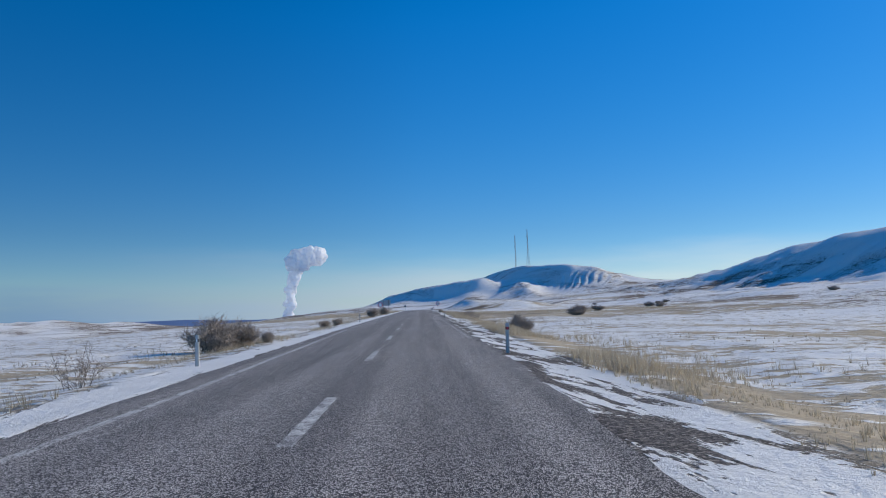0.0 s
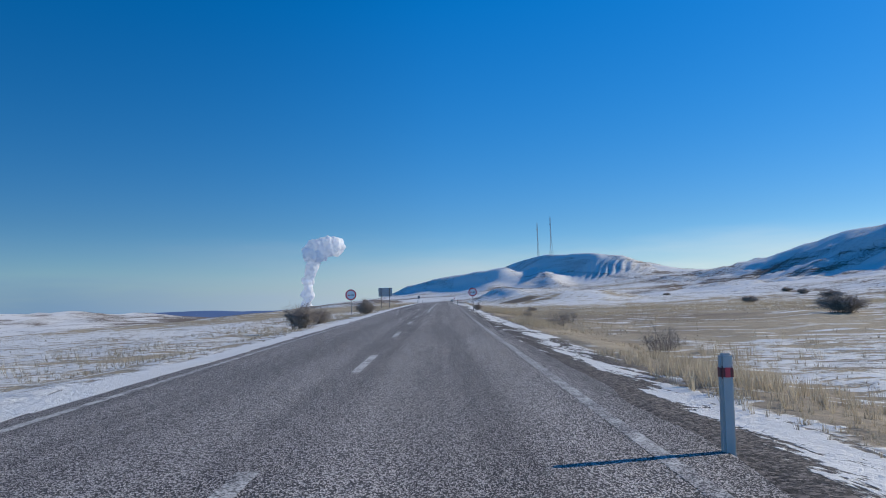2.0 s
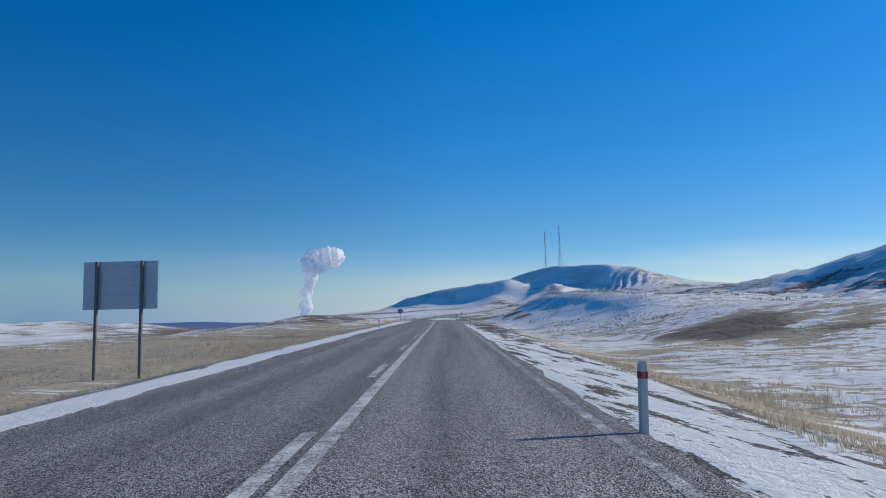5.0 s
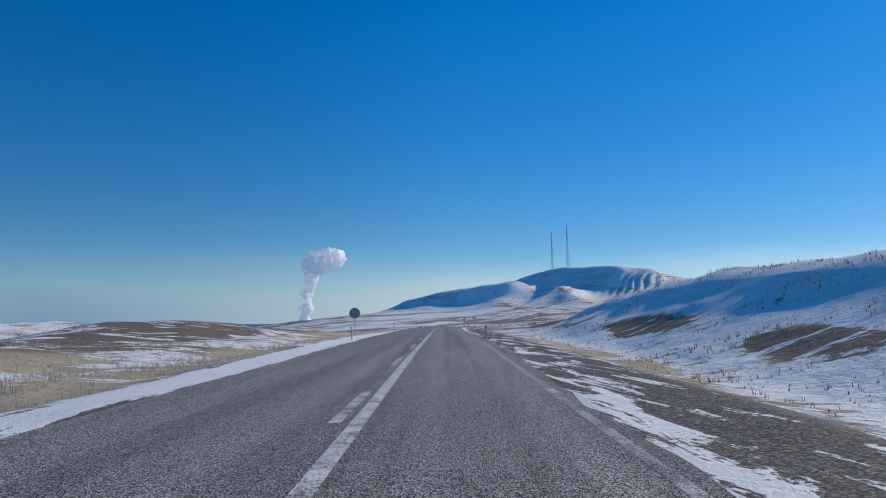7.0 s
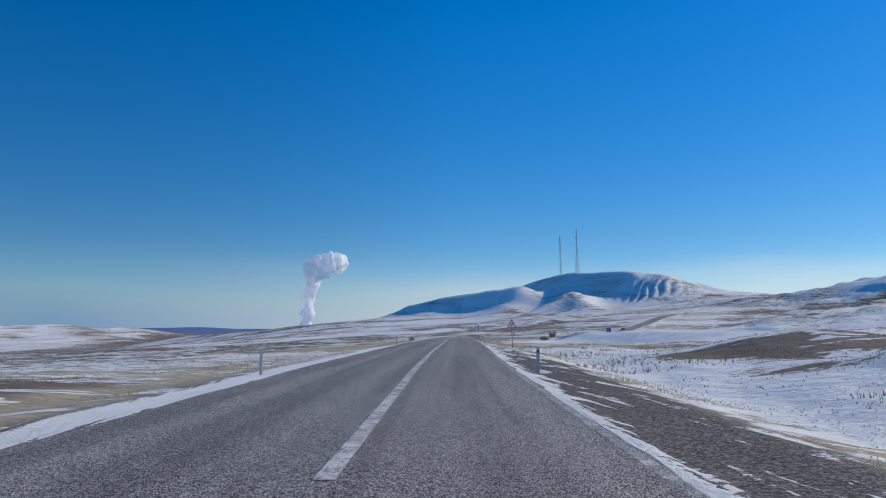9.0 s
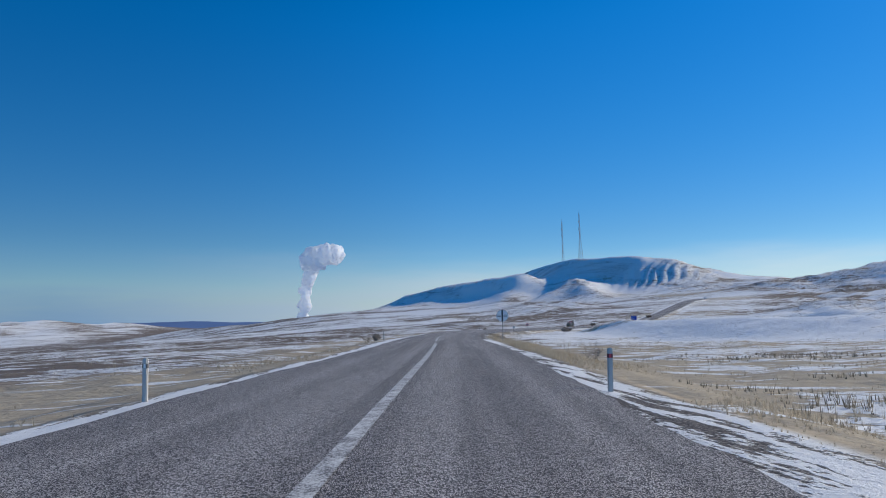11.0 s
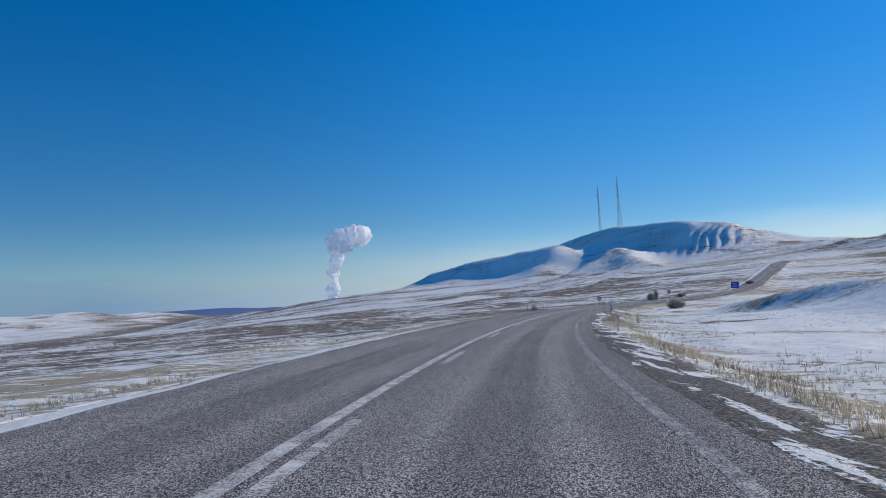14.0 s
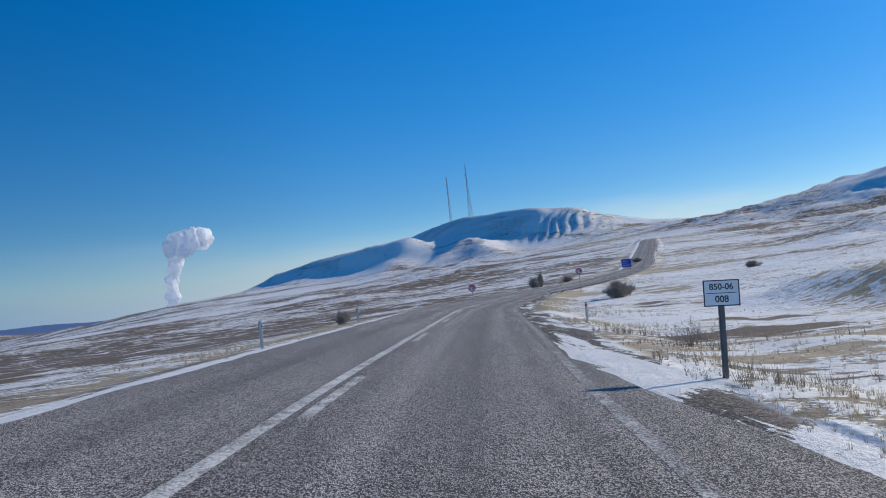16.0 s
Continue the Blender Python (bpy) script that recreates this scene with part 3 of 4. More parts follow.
    soil = soil + 0.3 * step(-lat, 7, 12) * (1 - step(-lat, 60, 120)) * step(y, 400, 440)
    soil = soil - 0.5 * np.clip(sunny, 0, 1) + 0.5 * bare
    soil = soil + 0.45 * step(x, 20, 90) * step(a, 30, 70) + 0.2 * step(a, 20, 60) * step(y, 250, 420)
    return np.clip(s, 0, 1), np.clip(soil, 0, 1), verge


def build_ground():
    ys = spaced((-60, 0, 2.0), (0, 475, 0.9), (475, 700, 2.0), (700, 1750, 5.0), (1750, 2500, 15.0), (2500, 4901, 50.0))
    ls = spaced((-4400, -900, 60.0), (-900, -60, 12.0), (-60, -14, 1.4), (-14, -2.4, 0.33), (-2.4, 2.4, 1.2), (2.4, 14, 0.33), (14, 84, 1.4), (84, 460, 4.5), (460, 1000, 14.0), (1000, 4401, 60.0))
    yy, ll = np.meshgrid(ys, ls, indexing="ij")
    xx = ll + road_x(yy)
    zz = land(xx, yy)
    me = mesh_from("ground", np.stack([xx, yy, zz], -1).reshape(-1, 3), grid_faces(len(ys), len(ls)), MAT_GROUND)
    dzdy, dzdx = np.gradient(zz, ys, ls)
    dzdy = dzdy - dzdx * np.gradient(road_x(ys), ys)[:, None]
    snow, soil, gravel = snow_cover(xx, yy, zz, dzdx, dzdy)
    float_attr(me, "snow", snow)
    float_attr(me, "soil", soil)
    float_attr(me, "gravel", gravel)
    float_attr(me, "lat", ll)
    float_attr(me, "strata", 0.9 * step(-xx, 1150, 1350) + step(yy, 520, 680) * step(zz, -12, 0) * (0.45 + 0.55 * step(xx, -200, 100)))
    # where the painted haze blue lies: the farthest hills, above the plain
    float_attr(me, "haze_tint", step(yy, 3400, 3600) * step(zz, -44, -30))
    return tagged(new("ground", me), "snow-dusted steppe with straw-coloured grass and bare soil", "ground", kind="structure")


def strip(name, y0, y1, offset0, offset1, lift, mat, wear=0.0, step_m=1.0, ragged=0.0):
    """A strip of surface that follows the road between two offsets from its centre."""
    ys = np.linspace(y0, y1, max(2, int((y1 - y0) / step_m) + 1))
    o0 = offset0(ys) if callable(offset0) else np.full(len(ys), offset0)
    o1 = offset1(ys) if callable(offset1) else np.full(len(ys), offset1)
    cols = max(2, int(abs(np.mean(o1 - o0)) / 0.8) + 1)
    u = np.linspace(0, 1, cols)[None, :]
    off = o0[:, None] * (1 - u) + o1[:, None] * u
    yy = np.repeat(ys[:, None], cols, 1)
    slope = np.gradient(road_x(ys), ys)[:, None] if len(ys) > 2 else np.zeros((len(ys), 1))
    run = np.sqrt(1 + slope**2)
    xx = road_x(yy) + off / run
    yy2 = yy - off * slope / run
    zz = surface(yy, off) + lift
    me = mesh_from(name, np.stack([xx, yy2, zz], -1).reshape(-1, 3), grid_faces(len(ys), cols), mat)
    float_attr(me, "wear", np.full(len(me.vertices), wear))
    float_attr(me, "lat", off)
    return new(name, me)


build_ground()
road = strip("road", -60, 900, lambda y: -edge_left(y) - 0.22 * (fbm(y / 1.9, y * 0, 71) - 0.4), lambda y: edge_right(y) + 0.24 * (fbm(y / 1.6, y * 0, 75) - 0.4), 0.02, MAT_ASPHALT, step_m=0.4)
tagged(road, "two-lane chip-seal asphalt road, grey and coarse", "road", kind="structure")

# painted lines
def marking(y0, y1, centre, width, wear, label, group):
    def side(d):
        return (lambda y: centre(y) + d) if callable(centre) else centre + d
    ob = strip("lane_marking", y0, y1, side(-width / 2), side(width / 2), 0.0223, MAT_PAINT, wear)
    return tagged(ob, label, "lane marking", group, "structure")


DASH = "worn white dashed centre marking on the asphalt"
for k in range(-3, 30):
    y0 = 5.9 + 9.0 * k if k < 11 else 125.2 + 8.76 * (k - 13)
    if y0 < 260:
        marking(y0, y0 + 3.1, float(np.interp(y0, [0, 60, 95, 100, 130, 195, 224, 260], [0.03, 0.02, -0.06, 0.03, 0.03, 0.0, -0.13, -0.13])), 0.15, 0.04, DASH, "centre dashes")
for k in range(0, 29):
    y0 = 361.9 + 10.1 * k
    marking(y0, y0 + 3.3, 0.16, 0.15, 0.05, DASH, "centre dashes")
SOLID = "solid white centre line painted on asphalt"
marking(106.4, 260.4, lambda y: np.interp(y, [106, 122, 135, 195, 207, 224, 260], [0.36, 0.3, 0.27, 0.28, 0.21, 0.12, 0.13]), 0.17, 0.02, SOLID, "centre lines")
marking(265.9, 354.7, lambda y: np.interp(y, [265, 275, 300, 355], [0.11, 0.13, 0.0, 0.0]), 0.18, 0.03, SOLID, "centre lines")
marking(359.8, 800, lambda y: np.interp(y, [360, 375, 400, 418, 447, 800], [-0.02, -0.1, -0.11, -0.14, -0.1, -0.1]), 0.17, 0.02, SOLID, "centre lines")
EDGE = "worn white edge line beside the shoulder"
marking(24, 300, lambda y: np.interp(y, [24, 60, 90, 125, 150, 196, 228, 266, 300], [2.86, 2.82, 2.84, 3.08, 3.0, 2.82, 2.78, 2.9, 2.92]), 0.14, 0.08, EDGE, "edge lines")
marking(368, 800, lambda y: np.interp(y, [358, 395, 404, 412, 440, 460, 475, 800], [3.0, 3.05, 3.26, 3.17, 3.1, 3.18, 3.35, 3.35]), 0.15, 0.1, EDGE, "edge lines")
marking(-40, 118, lambda y: np.interp(y, [-40, 10, 36, 70, 118], [-2.25, -2.28, -2.78, -2.92, -3.0]), 0.13, 0.05, EDGE, "edge lines")


# ---- things ----
M_STEEL = plain("galvanised_steel", (0.25, 0.255, 0.26), 0.6, 0.4, 0.15, 9).m
M_DARK_STEEL = plain("weathered_dark_steel", (0.13, 0.12, 0.12), 0.6, 0.3, 0.25, 7).m
M_SIGN_BACK = plain("sign_back_grey", (0.20, 0.22, 0.25), 0.5, 0.5, 0.12, 5).m
M_BOARD_BACK = plain("sheet_aluminium_back", (0.42, 0.43, 0.45), 0.5, 0.4, 0.1, 3).m
M_SIGN_WHITE = plain("reflective_white", (0.80, 0.79, 0.77), 0.45, 0.0, 0.05, 4).m
M_SIGN_RED = plain("reflective_red", (0.72, 0.06, 0.075), 0.45, 0.0, 0.1, 6).m
M_SIGN_BLACK = plain("sign_black", (0.018, 0.018, 0.022), 0.5, 0.0, 0.2, 6).m
M_SIGN_BLUE = plain("reflective_blue", (0.012, 0.06, 0.42), 0.45, 0.0, 0.1, 6).m
M_POST_WHITE = plain("weathered_white_plastic", (0.46, 0.445, 0.42), 0.6, 0.0, 0.15, 8).m
M_BAND_RED = plain("faded_red_band", (0.2, 0.05, 0.045), 0.6, 0.0, 0.25, 8).m
M_TWIG = plain("bare_twigs", (0.3, 0.25, 0.21), 0.9, 0.0, 0.4, 3).m
M_STEM = plain("shrub_bark", (0.13, 0.105, 0.09), 0.9, 0.0, 0.3, 5).m
M_MAST = plain("mast_paint", (0.24, 0.24, 0.27), 0.6, 0.2, 0.2, 0.1).m


def straw_material(name="dry_grass", lo=(0.27, 0.225, 0.168), hi=(0.54, 0.475, 0.365)):
    m = Mat(name, 0.9)
    r = m.island()
    m.color(m.mix(r, lo, hi))
    tr = m.n.new("ShaderNodeBsdfTranslucent")
    m.put(tr.inputs[0], m.mix(r, lo, hi))
    mx = m.n.new("ShaderNodeMixShader")
    mx.inputs[0].default_value = 0.5
    m.l.new(m.b.outputs[0], mx.inputs[1])
    m.l.new(tr.outputs[0], mx.inputs[2])
    m.l.new(mx.outputs[0], m.n["Material Output"].inputs[0])
    return m.m


def steam_material():
    m = Mat("steam", 1.0)
    m.color(m.mix(m.noise(m.pos(), 0.02, 4), (0.92, 0.92, 0.92), (0.98, 0.98, 0.98)))
    m.b.inputs["Subsurface Weight"].default_value = 0.0
    tr = m.n.new("ShaderNodeBsdfTranslucent")
    tr.inputs[0].default_value = (0.97, 0.97, 0.97, 1)
    mx = m.n.new("ShaderNodeMixShader")
    mx.inputs[0].default_value = 0.6
    m.l.new(m.b.outputs[0], mx.inputs[1])
    m.l.new(tr.outputs[0], mx.inputs[2])
    m.l.new(mx.outputs[0], m.n["Material Output"].inputs[0])
    return m.m


M_STRAW = straw_material()
M_TUFT = straw_material("weathered_tufts", (0.1, 0.088, 0.07), (0.27, 0.235, 0.185))
M_STEAM = steam_material()


def part(name, bm, mat, parent, label=""):
    me = bpy.data.meshes.new(name)
    bm.to_mesh(me)
    bm.free()
    me.materials.append(mat)
    ob = new(name, me)
    ob.parent = parent
    return tagged(ob, label)


def holder(name, x, y, z, turn=0.0, tilt=0.0):
    ob = new(name)
    ob.empty_display_size = 0.2
    ob.matrix_basis = pose(x, y, z, 0, tilt, turn)
    return ob


def box(bm, x0, x1, y0, y1, z0, z1, bevel=0.0):
    r = bmesh.ops.create_cube(bm, size=1, matrix=Matrix.Translation(((x0 + x1) / 2, (y0 + y1) / 2, (z0 + z1) / 2)) @ Matrix.Diagonal((x1 - x0, y1 - y0, z1 - z0, 1)))
    if bevel:
        es = list({e for v in r["verts"] for e in v.link_edges})
        bmesh.ops.bevel(bm, geom=es, offset=bevel, segments=2, affect="EDGES")


def tube(bm, p0, p1, r0, r1=None, n=10):
    p0, p1 = Vector(p0), Vector(p1)
    d = p1 - p0
    m = Matrix.Translation((p0 + p1) / 2) @ d.to_track_quat("Z", "Y").to_matrix().to_4x4()
    bmesh.ops.create_cone(bm, cap_ends=True, segments=n, radius1=r0, radius2=r0 if r1 is None else r1, depth=d.length, matrix=m)


def disc(bm, radius, y0, y1, zc, n=48, inner=0.0, xc=0.0):
    """A round plate or ring standing upright, between the depths y0 (front) and y1."""
    out = []
    for y in (y0, y1):
        out.append([bm.verts.new((xc + radius * math.cos(t), y, zc + radius * math.sin(t))) for t in (2 * math.pi * k / n for k in range(n))])
        if inner:
            out.append([bm.verts.new((xc + inner * math.cos(t), y, zc + inner * math.sin(t))) for t in (2 * math.pi * k / n for k in range(n))])
    if inner:
        fo, fi, bo, bi = out
        for k in range(n):
            j = (k + 1) % n
            bm.faces.new((fo[k], fo[j], fi[j], fi[k]))
            bm.faces.new((bo[j], bo[k], bi[k], bi[j]))
            bm.faces.new((fo[j], fo[k], bo[k], bo[j]))
            bm.faces.new((fi[k], fi[j], bi[j], bi[k]))
    else:
        f, b = out
        bm.faces.new(f)
        bm.faces.new(b[::-1])
        for k in range(n):
            j = (k + 1) % n
            bm.faces.new((f[j], f[k], b[k], b[j]))
    bmesh.ops.recalc_face_normals(bm, faces=bm.faces)


def slab(bm, outline, y0, y1):
    """A flat upright plate with the outline [(x, z), ...]."""
    f = [bm.verts.new((x, y0, z)) for x, z in outline]
    b = [bm.verts.new((x, y1, z)) for x, z in outline]
    bm.faces.new(f)
    bm.faces.new(b[::-1])
    for k in range(len(f)):
        j = (k + 1) % len(f)
        bm.faces.new((f[j], f[k], b[k], b[j]))
    bmesh.ops.recalc_face_normals(bm, faces=bm.faces)


def car_shape(bm, xc, zc, w, y):
    """The sign's pictogram of a car from behind, w wide."""
    for pts in ([(-0.5, -0.02), (0.5, -0.02), (0.5, -0.26), (-0.5, -0.26)], [(-0.44, -0.27), (-0.28, -0.27), (-0.28, -0.44), (-0.44, -0.44)], [(0.28, -0.27), (0.44, -0.27), (0.44, -0.44), (0.28, -0.44)],
                [(-0.5, -0.01), (-0.4, -0.01), (-0.27, 0.26), (-0.36, 0.3)], [(0.4, -0.01), (0.5, -0.01), (0.36, 0.3), (0.27, 0.26)], [(-0.36, 0.31), (0.36, 0.31), (0.28, 0.22), (-0.28, 0.22)]):
        slab(bm, [(xc + px * w, zc + pz * w) for px, pz in pts], y - 0.0015, y)


def lettering(text, size, x, z, y, mat, parent, name="lettering"):
    cu = bpy.data.curves.new(name, "FONT")
    cu.body, cu.size, cu.align_x, cu.align_y, cu.extrude = text, size, "CENTER", "CENTER", 0.0008
    cu.offset = 0.018 * size
    tmp = bpy.data.objects.new(name, cu)
    me = bpy.data.meshes.new_from_object(tmp)
    bpy.data.objects.remove(tmp)
    me.materials.clear()
    me.materials.append(mat)
    ob = new(name, me)
    ob.parent = parent
    ob.matrix_basis = pose(x, y, z, 90, 0, 0)
    return ob


def round_sign(x, y, centre_z, d, kind, label, turn=0.0, tilt=0.0, group=""):
    base = float(land(np.array(x), np.array(y)))
    top = centre_z - base
    sign = tagged(holder("road_sign", x, y, base, turn, tilt), label, "road sign", group)
    bm = bmesh.new()
    tube(bm, (0, 0.03, -0.4), (0, 0.03, top + d * 0.3), 0.03, 0.03, 14)
    part("pole", bm, M_STEEL, sign, "galvanised steel pole")
    bm = bmesh.new()
    disc(bm, d / 2, -0.012, -0.006, top)
    disc(bm, d / 2, -0.022, 0.0, top, inner=d / 2 - 0.006)
    plate = part("plate", bm, M_SIGN_WHITE if kind != "back" else M_SIGN_BACK, sign)
    for dz in (-d * 0.2, d * 0.2):
        bm = bmesh.new()
        box(bm, -d * 0.3, d * 0.3, -0.004, 0.014, top + dz - 0.015, top + dz + 0.015)
        tube(bm, (0, 0.03, top + dz - 0.02), (0, 0.03, top + dz + 0.02), 0.037)
        part("bracket", bm, M_DARK_STEEL, sign)
    if kind in ("no_passing", "limit"):
        bm = bmesh.new()
        disc(bm, d / 2 - 0.007, -0.0165, -0.013, top, inner=d / 2 * (0.7 if kind == "limit" else 0.76))
        part("red_ring", bm, M_SIGN_RED, plate, "red border ring")
    if kind == "no_passing":
        for xc, mat, nm in ((-d * 0.17, M_SIGN_RED, "red_car_symbol"), (d * 0.17, M_SIGN_BLACK, "black_car_symbol")):
            bm = bmesh.new()
            car_shape(bm, xc, top, d * 0.24, -0.0135)
            part(nm, bm, mat, plate)
    if kind == "limit":
        lettering("70", d * 0.66, 0, top, -0.0135, M_SIGN_BLACK, plate, "numerals")
    if kind == "end_passing":
        bm = bmesh.new()
        disc(bm, d / 2 - 0.007, -0.0165, -0.013, top, inner=d / 2 * 0.955)
        part("black_rim", bm, M_SIGN_BLACK, plate)
        bm = bmesh.new()
        box(bm, -d * 0.062, d * 0.062, -0.0165, -0.013, top - d * 0.47, top + d * 0.47)
        part("black_bar", bm, M_SIGN_BLACK, plate)
        for xc in (-d * 0.27, d * 0.25):
            bm = bmesh.new()
            car_shape(bm, xc, top, d * 0.25, -0.0135)
            part("car_symbol", bm, M_SIGN_BLACK, plate)
    return sign


def warning_sign(x, y, foot_z, side, label):
    base = float(land(np.array(x), np.array(y)))
    low = foot_z - base
    sign = tagged(holder("warning_sign", x, y, base, 0, -1.0), label, "road sign")
    bm = bmesh.new()
    tube(bm, (0, 0.03, -0.4), (0, 0.03, low + side * 0.6), 0.03, 0.03, 14)
    part("pole", bm, M_DARK_STEEL, sign)
    h = side * 0.866

    def tri(k):
        c = low + h / 3
        return [(-side / 2 * k, c - h / 3 * k), (side / 2 * k, c - h / 3 * k), (0, c + 2 * h / 3 * k)]
    bm = bmesh.new()
    slab(bm, tri(1.0), -0.012, -0.004)
    plate = part("plate", bm, M_SIGN_RED, sign, "red-bordered triangular plate")
    bm = bmesh.new()
    slab(bm, tri(0.72), -0.0155, -0.0125)
    part("white_field", bm, M_SIGN_WHITE, plate)
    bm = bmesh.new()
    c = low + h * 0.3
    w = side * 0.05
    for pts in ([(-0.1, -0.13), (-0.03, -0.13), (-0.03, 0.02), (-0.1, 0.05)], [(-0.1, 0.05), (-0.03, 0.02), (0.06, 0.1), (0.02, 0.16)], [(-0.02, 0.2), (0.14, 0.2), (0.1, 0.05)]):
        slab(bm, [(px * side, c + pz * side) for px, pz in pts], -0.0195, -0.0165)
    part("bend_arrow", bm, M_SIGN_BLACK, plate)
    return sign


def delineator(x, y, right):
    base = float(land(np.array(x), np.array(y)))
    post = tagged(holder("delineator_post", x, y, base - 0.05, 0, 1.2 if right else -0.6), "weathered white plastic roadside post with a %s reflector" % ("red" if right else "dark"), "marker post", "delineator posts")
    bm = bmesh.new()
    box(bm, -0.045, 0.045, -0.035, 0.035, -0.3, 0.8, 0.016)
    part("body", bm, M_POST_WHITE, post)
    bm = bmesh.new()
    box(bm, -0.047, 0.047, -0.038, 0.038, 0.62, 0.71, 0.012)
    band = part("band", bm, M_DARK_STEEL if not right else M_BAND_RED, post)
    bm = bmesh.new()
    box(bm, -0.018, 0.018, -0.043, -0.038, 0.63, 0.70)
    part("reflector", bm, M_SIGN_RED if right else M_SIGN_WHITE, band)
    return post


def info_board_back(x, y, width, height, low_z, label):
    base = float(land(np.array(x), np.array(y)))
    low = low_z - base
    board = tagged(holder("information_board", x, y, base, -4), label, "road sign")
    bm = bmesh.new()
    box(bm, -width / 2, width / 2, 0.03, 0.045, low, low + height, 0.006)
    part("panel", bm, M_BOARD_BACK, board, "plain grey sheet-metal back")
    for k in range(5):
        bm = bmesh.new()
        z = low + height * (0.1 + 0.2 * k)
        box(bm, -width / 2 + 0.03, width / 2 - 0.03, 0.0, 0.029, z - 0.02, z + 0.02)
        part("rail", bm, M_BOARD_BACK, board)
    for px in (-width * 0.3, width * 0.3):
        bm = bmesh.new()
        box(bm, px - 0.04, px + 0.04, -0.085, -0.002, -0.5, low + height, 0.008)
        part("post", bm, M_DARK_STEEL, board, "dark steel post")
    return board


def kilometre_board(x, y, top_z, label):
    base = float(land(np.array(x), np.array(y)))
    top = top_z - base
    w, h = 0.47, 0.34
    board = tagged(holder("kilometre_marker", x, y, base, -9, 3.5), label, "road sign")
    bm = bmesh.new()
    box(bm, -0.035, 0.035, 0.0, 0.05, -0.4, top - 0.02, 0.006)
    for k in range(9):
        box(bm, -0.012, 0.012, -0.002, 0.0, 0.15 + k * 0.09, 0.19 + k * 0.09)
    part("post", bm, M_DARK_STEEL, board, "dark perforated steel post")
    bm = bmesh.new()
    box(bm, -w / 2, w / 2, -0.016, -0.004, top - h, top, 0.004)
    plate = part("plate", bm, M_SIGN_WHITE, board)
    bm = bmesh.new()
    for a, b, c, d in ((-w / 2, w / 2, top - 0.014, top), (-w / 2, w / 2, top - h, top - h + 0.014), (-w / 2, -w / 2 + 0.014, top - h + 0.014, top - 0.014), (w / 2 - 0.014, w / 2, top - h + 0.014, top - 0.014), (-w / 2 + 0.04, w / 2 - 0.04, top - h / 2 - 0.004, top - h / 2 + 0.004)):
        box(bm, a, b, -0.0195, -0.0165, c, d)
    part("border", bm, M_SIGN_BLACK, plate)
    lettering("850-06", 0.112, 0, top - h * 0.27, -0.0175, M_SIGN_BLACK, plate, "road_number")
    lettering("008", 0.12, 0, top - h * 0.74, -0.0175, M_SIGN_BLACK, plate, "kilometre_number")
    return board


def blue_board(x, y, width, height, low_z, label):
    base = float(land(np.array(x), np.array(y)))
    low = max(low_z - base, 0.6)
    board = tagged(holder("direction_sign", x, y, base, -24), label, "road sign")
    bm = bmesh.new()
    box(bm, -width / 2, width / 2, -0.03, 0.0, low, low + height, 0.01)
    part("panel", bm, M_SIGN_BLUE, board)
    for px in (-width * 0.3, width * 0.3):
        bm = bmesh.new()
        box(bm, px - 0.05, px + 0.05, 0.004, 0.1, -0.6, low + height * 0.9, 0.008)
        part("post", bm, M_DARK_STEEL, board)
    for k in range(3):
        bm = bmesh.new()
        z = low + height * (0.25 + 0.25 * k)
        box(bm, -width * 0.36, width * (0.36 - 0.1 * k), -0.036, -0.031, z - 0.05, z + 0.05)
        part("writing_bar", bm, M_SIGN_WHITE, board)
    return board


def lattice_mast(x, y, z0, height, foot, top, label):
    mast = tagged(holder("radio_mast", x, y, z0), label, "radio mast", "masts on the hill")
    corner = [(math.cos(t), math.sin(t)) for t in (math.radians(90), math.radians(210), math.radians(330))]

    def half(u):
        return top + (foot - top) * (1 - u) ** 2.2
    legs = [bmesh.new() for _ in corner]
    brace = bmesh.new()
    levels = 16
    for k in range(levels):
        u0, u1 = k / levels, (k + 1) / levels
        for i, (cx, cy) in enumerate(corner):
            p0 = (cx * half(u0), cy * half(u0), u0 * height)
            p1 = (cx * half(u1), cy * half(u1), u1 * height)
            tube(legs[i], p0, p1, 0.2, 0.18, 6)
            nx, ny = corner[(i + 1) % 3]
            q0 = (nx * half(u0), ny * half(u0), u0 * height)
            q1 = (nx * half(u1), ny * half(u1), u1 * height)
            tube(brace, p0, q1, 0.075, 0.075, 4)
            tube(brace, q0, p1, 0.075, 0.075, 4)
            tube(brace, p1, q1, 0.075, 0.075, 4)
    for bm in legs:
        part("leg", bm, M_MAST, mast)
    part("bracing", brace, M_MAST, mast)
    bm = bmesh.new()
    tube(bm, (0, 0, height - 1), (0, 0, height + 6), 0.22, 0.08, 8)
    part("aerial", bm, M_MAST, mast)
    for hz, ang in ((0.82, 200), (0.74, 260), (0.66, 230)):
        bm = bmesh.new()
        a = math.radians(ang)
        c = Vector((math.cos(a) * (half(hz) + 0.7), math.sin(a) * (half(hz) + 0.7), hz * height))
        tube(bm, c, c + Vector((math.cos(a), math.sin(a), 0)) * 0.6, 1.0, 1.1, 16)
        part("dish", bm, M_MAST, mast)
    return mast


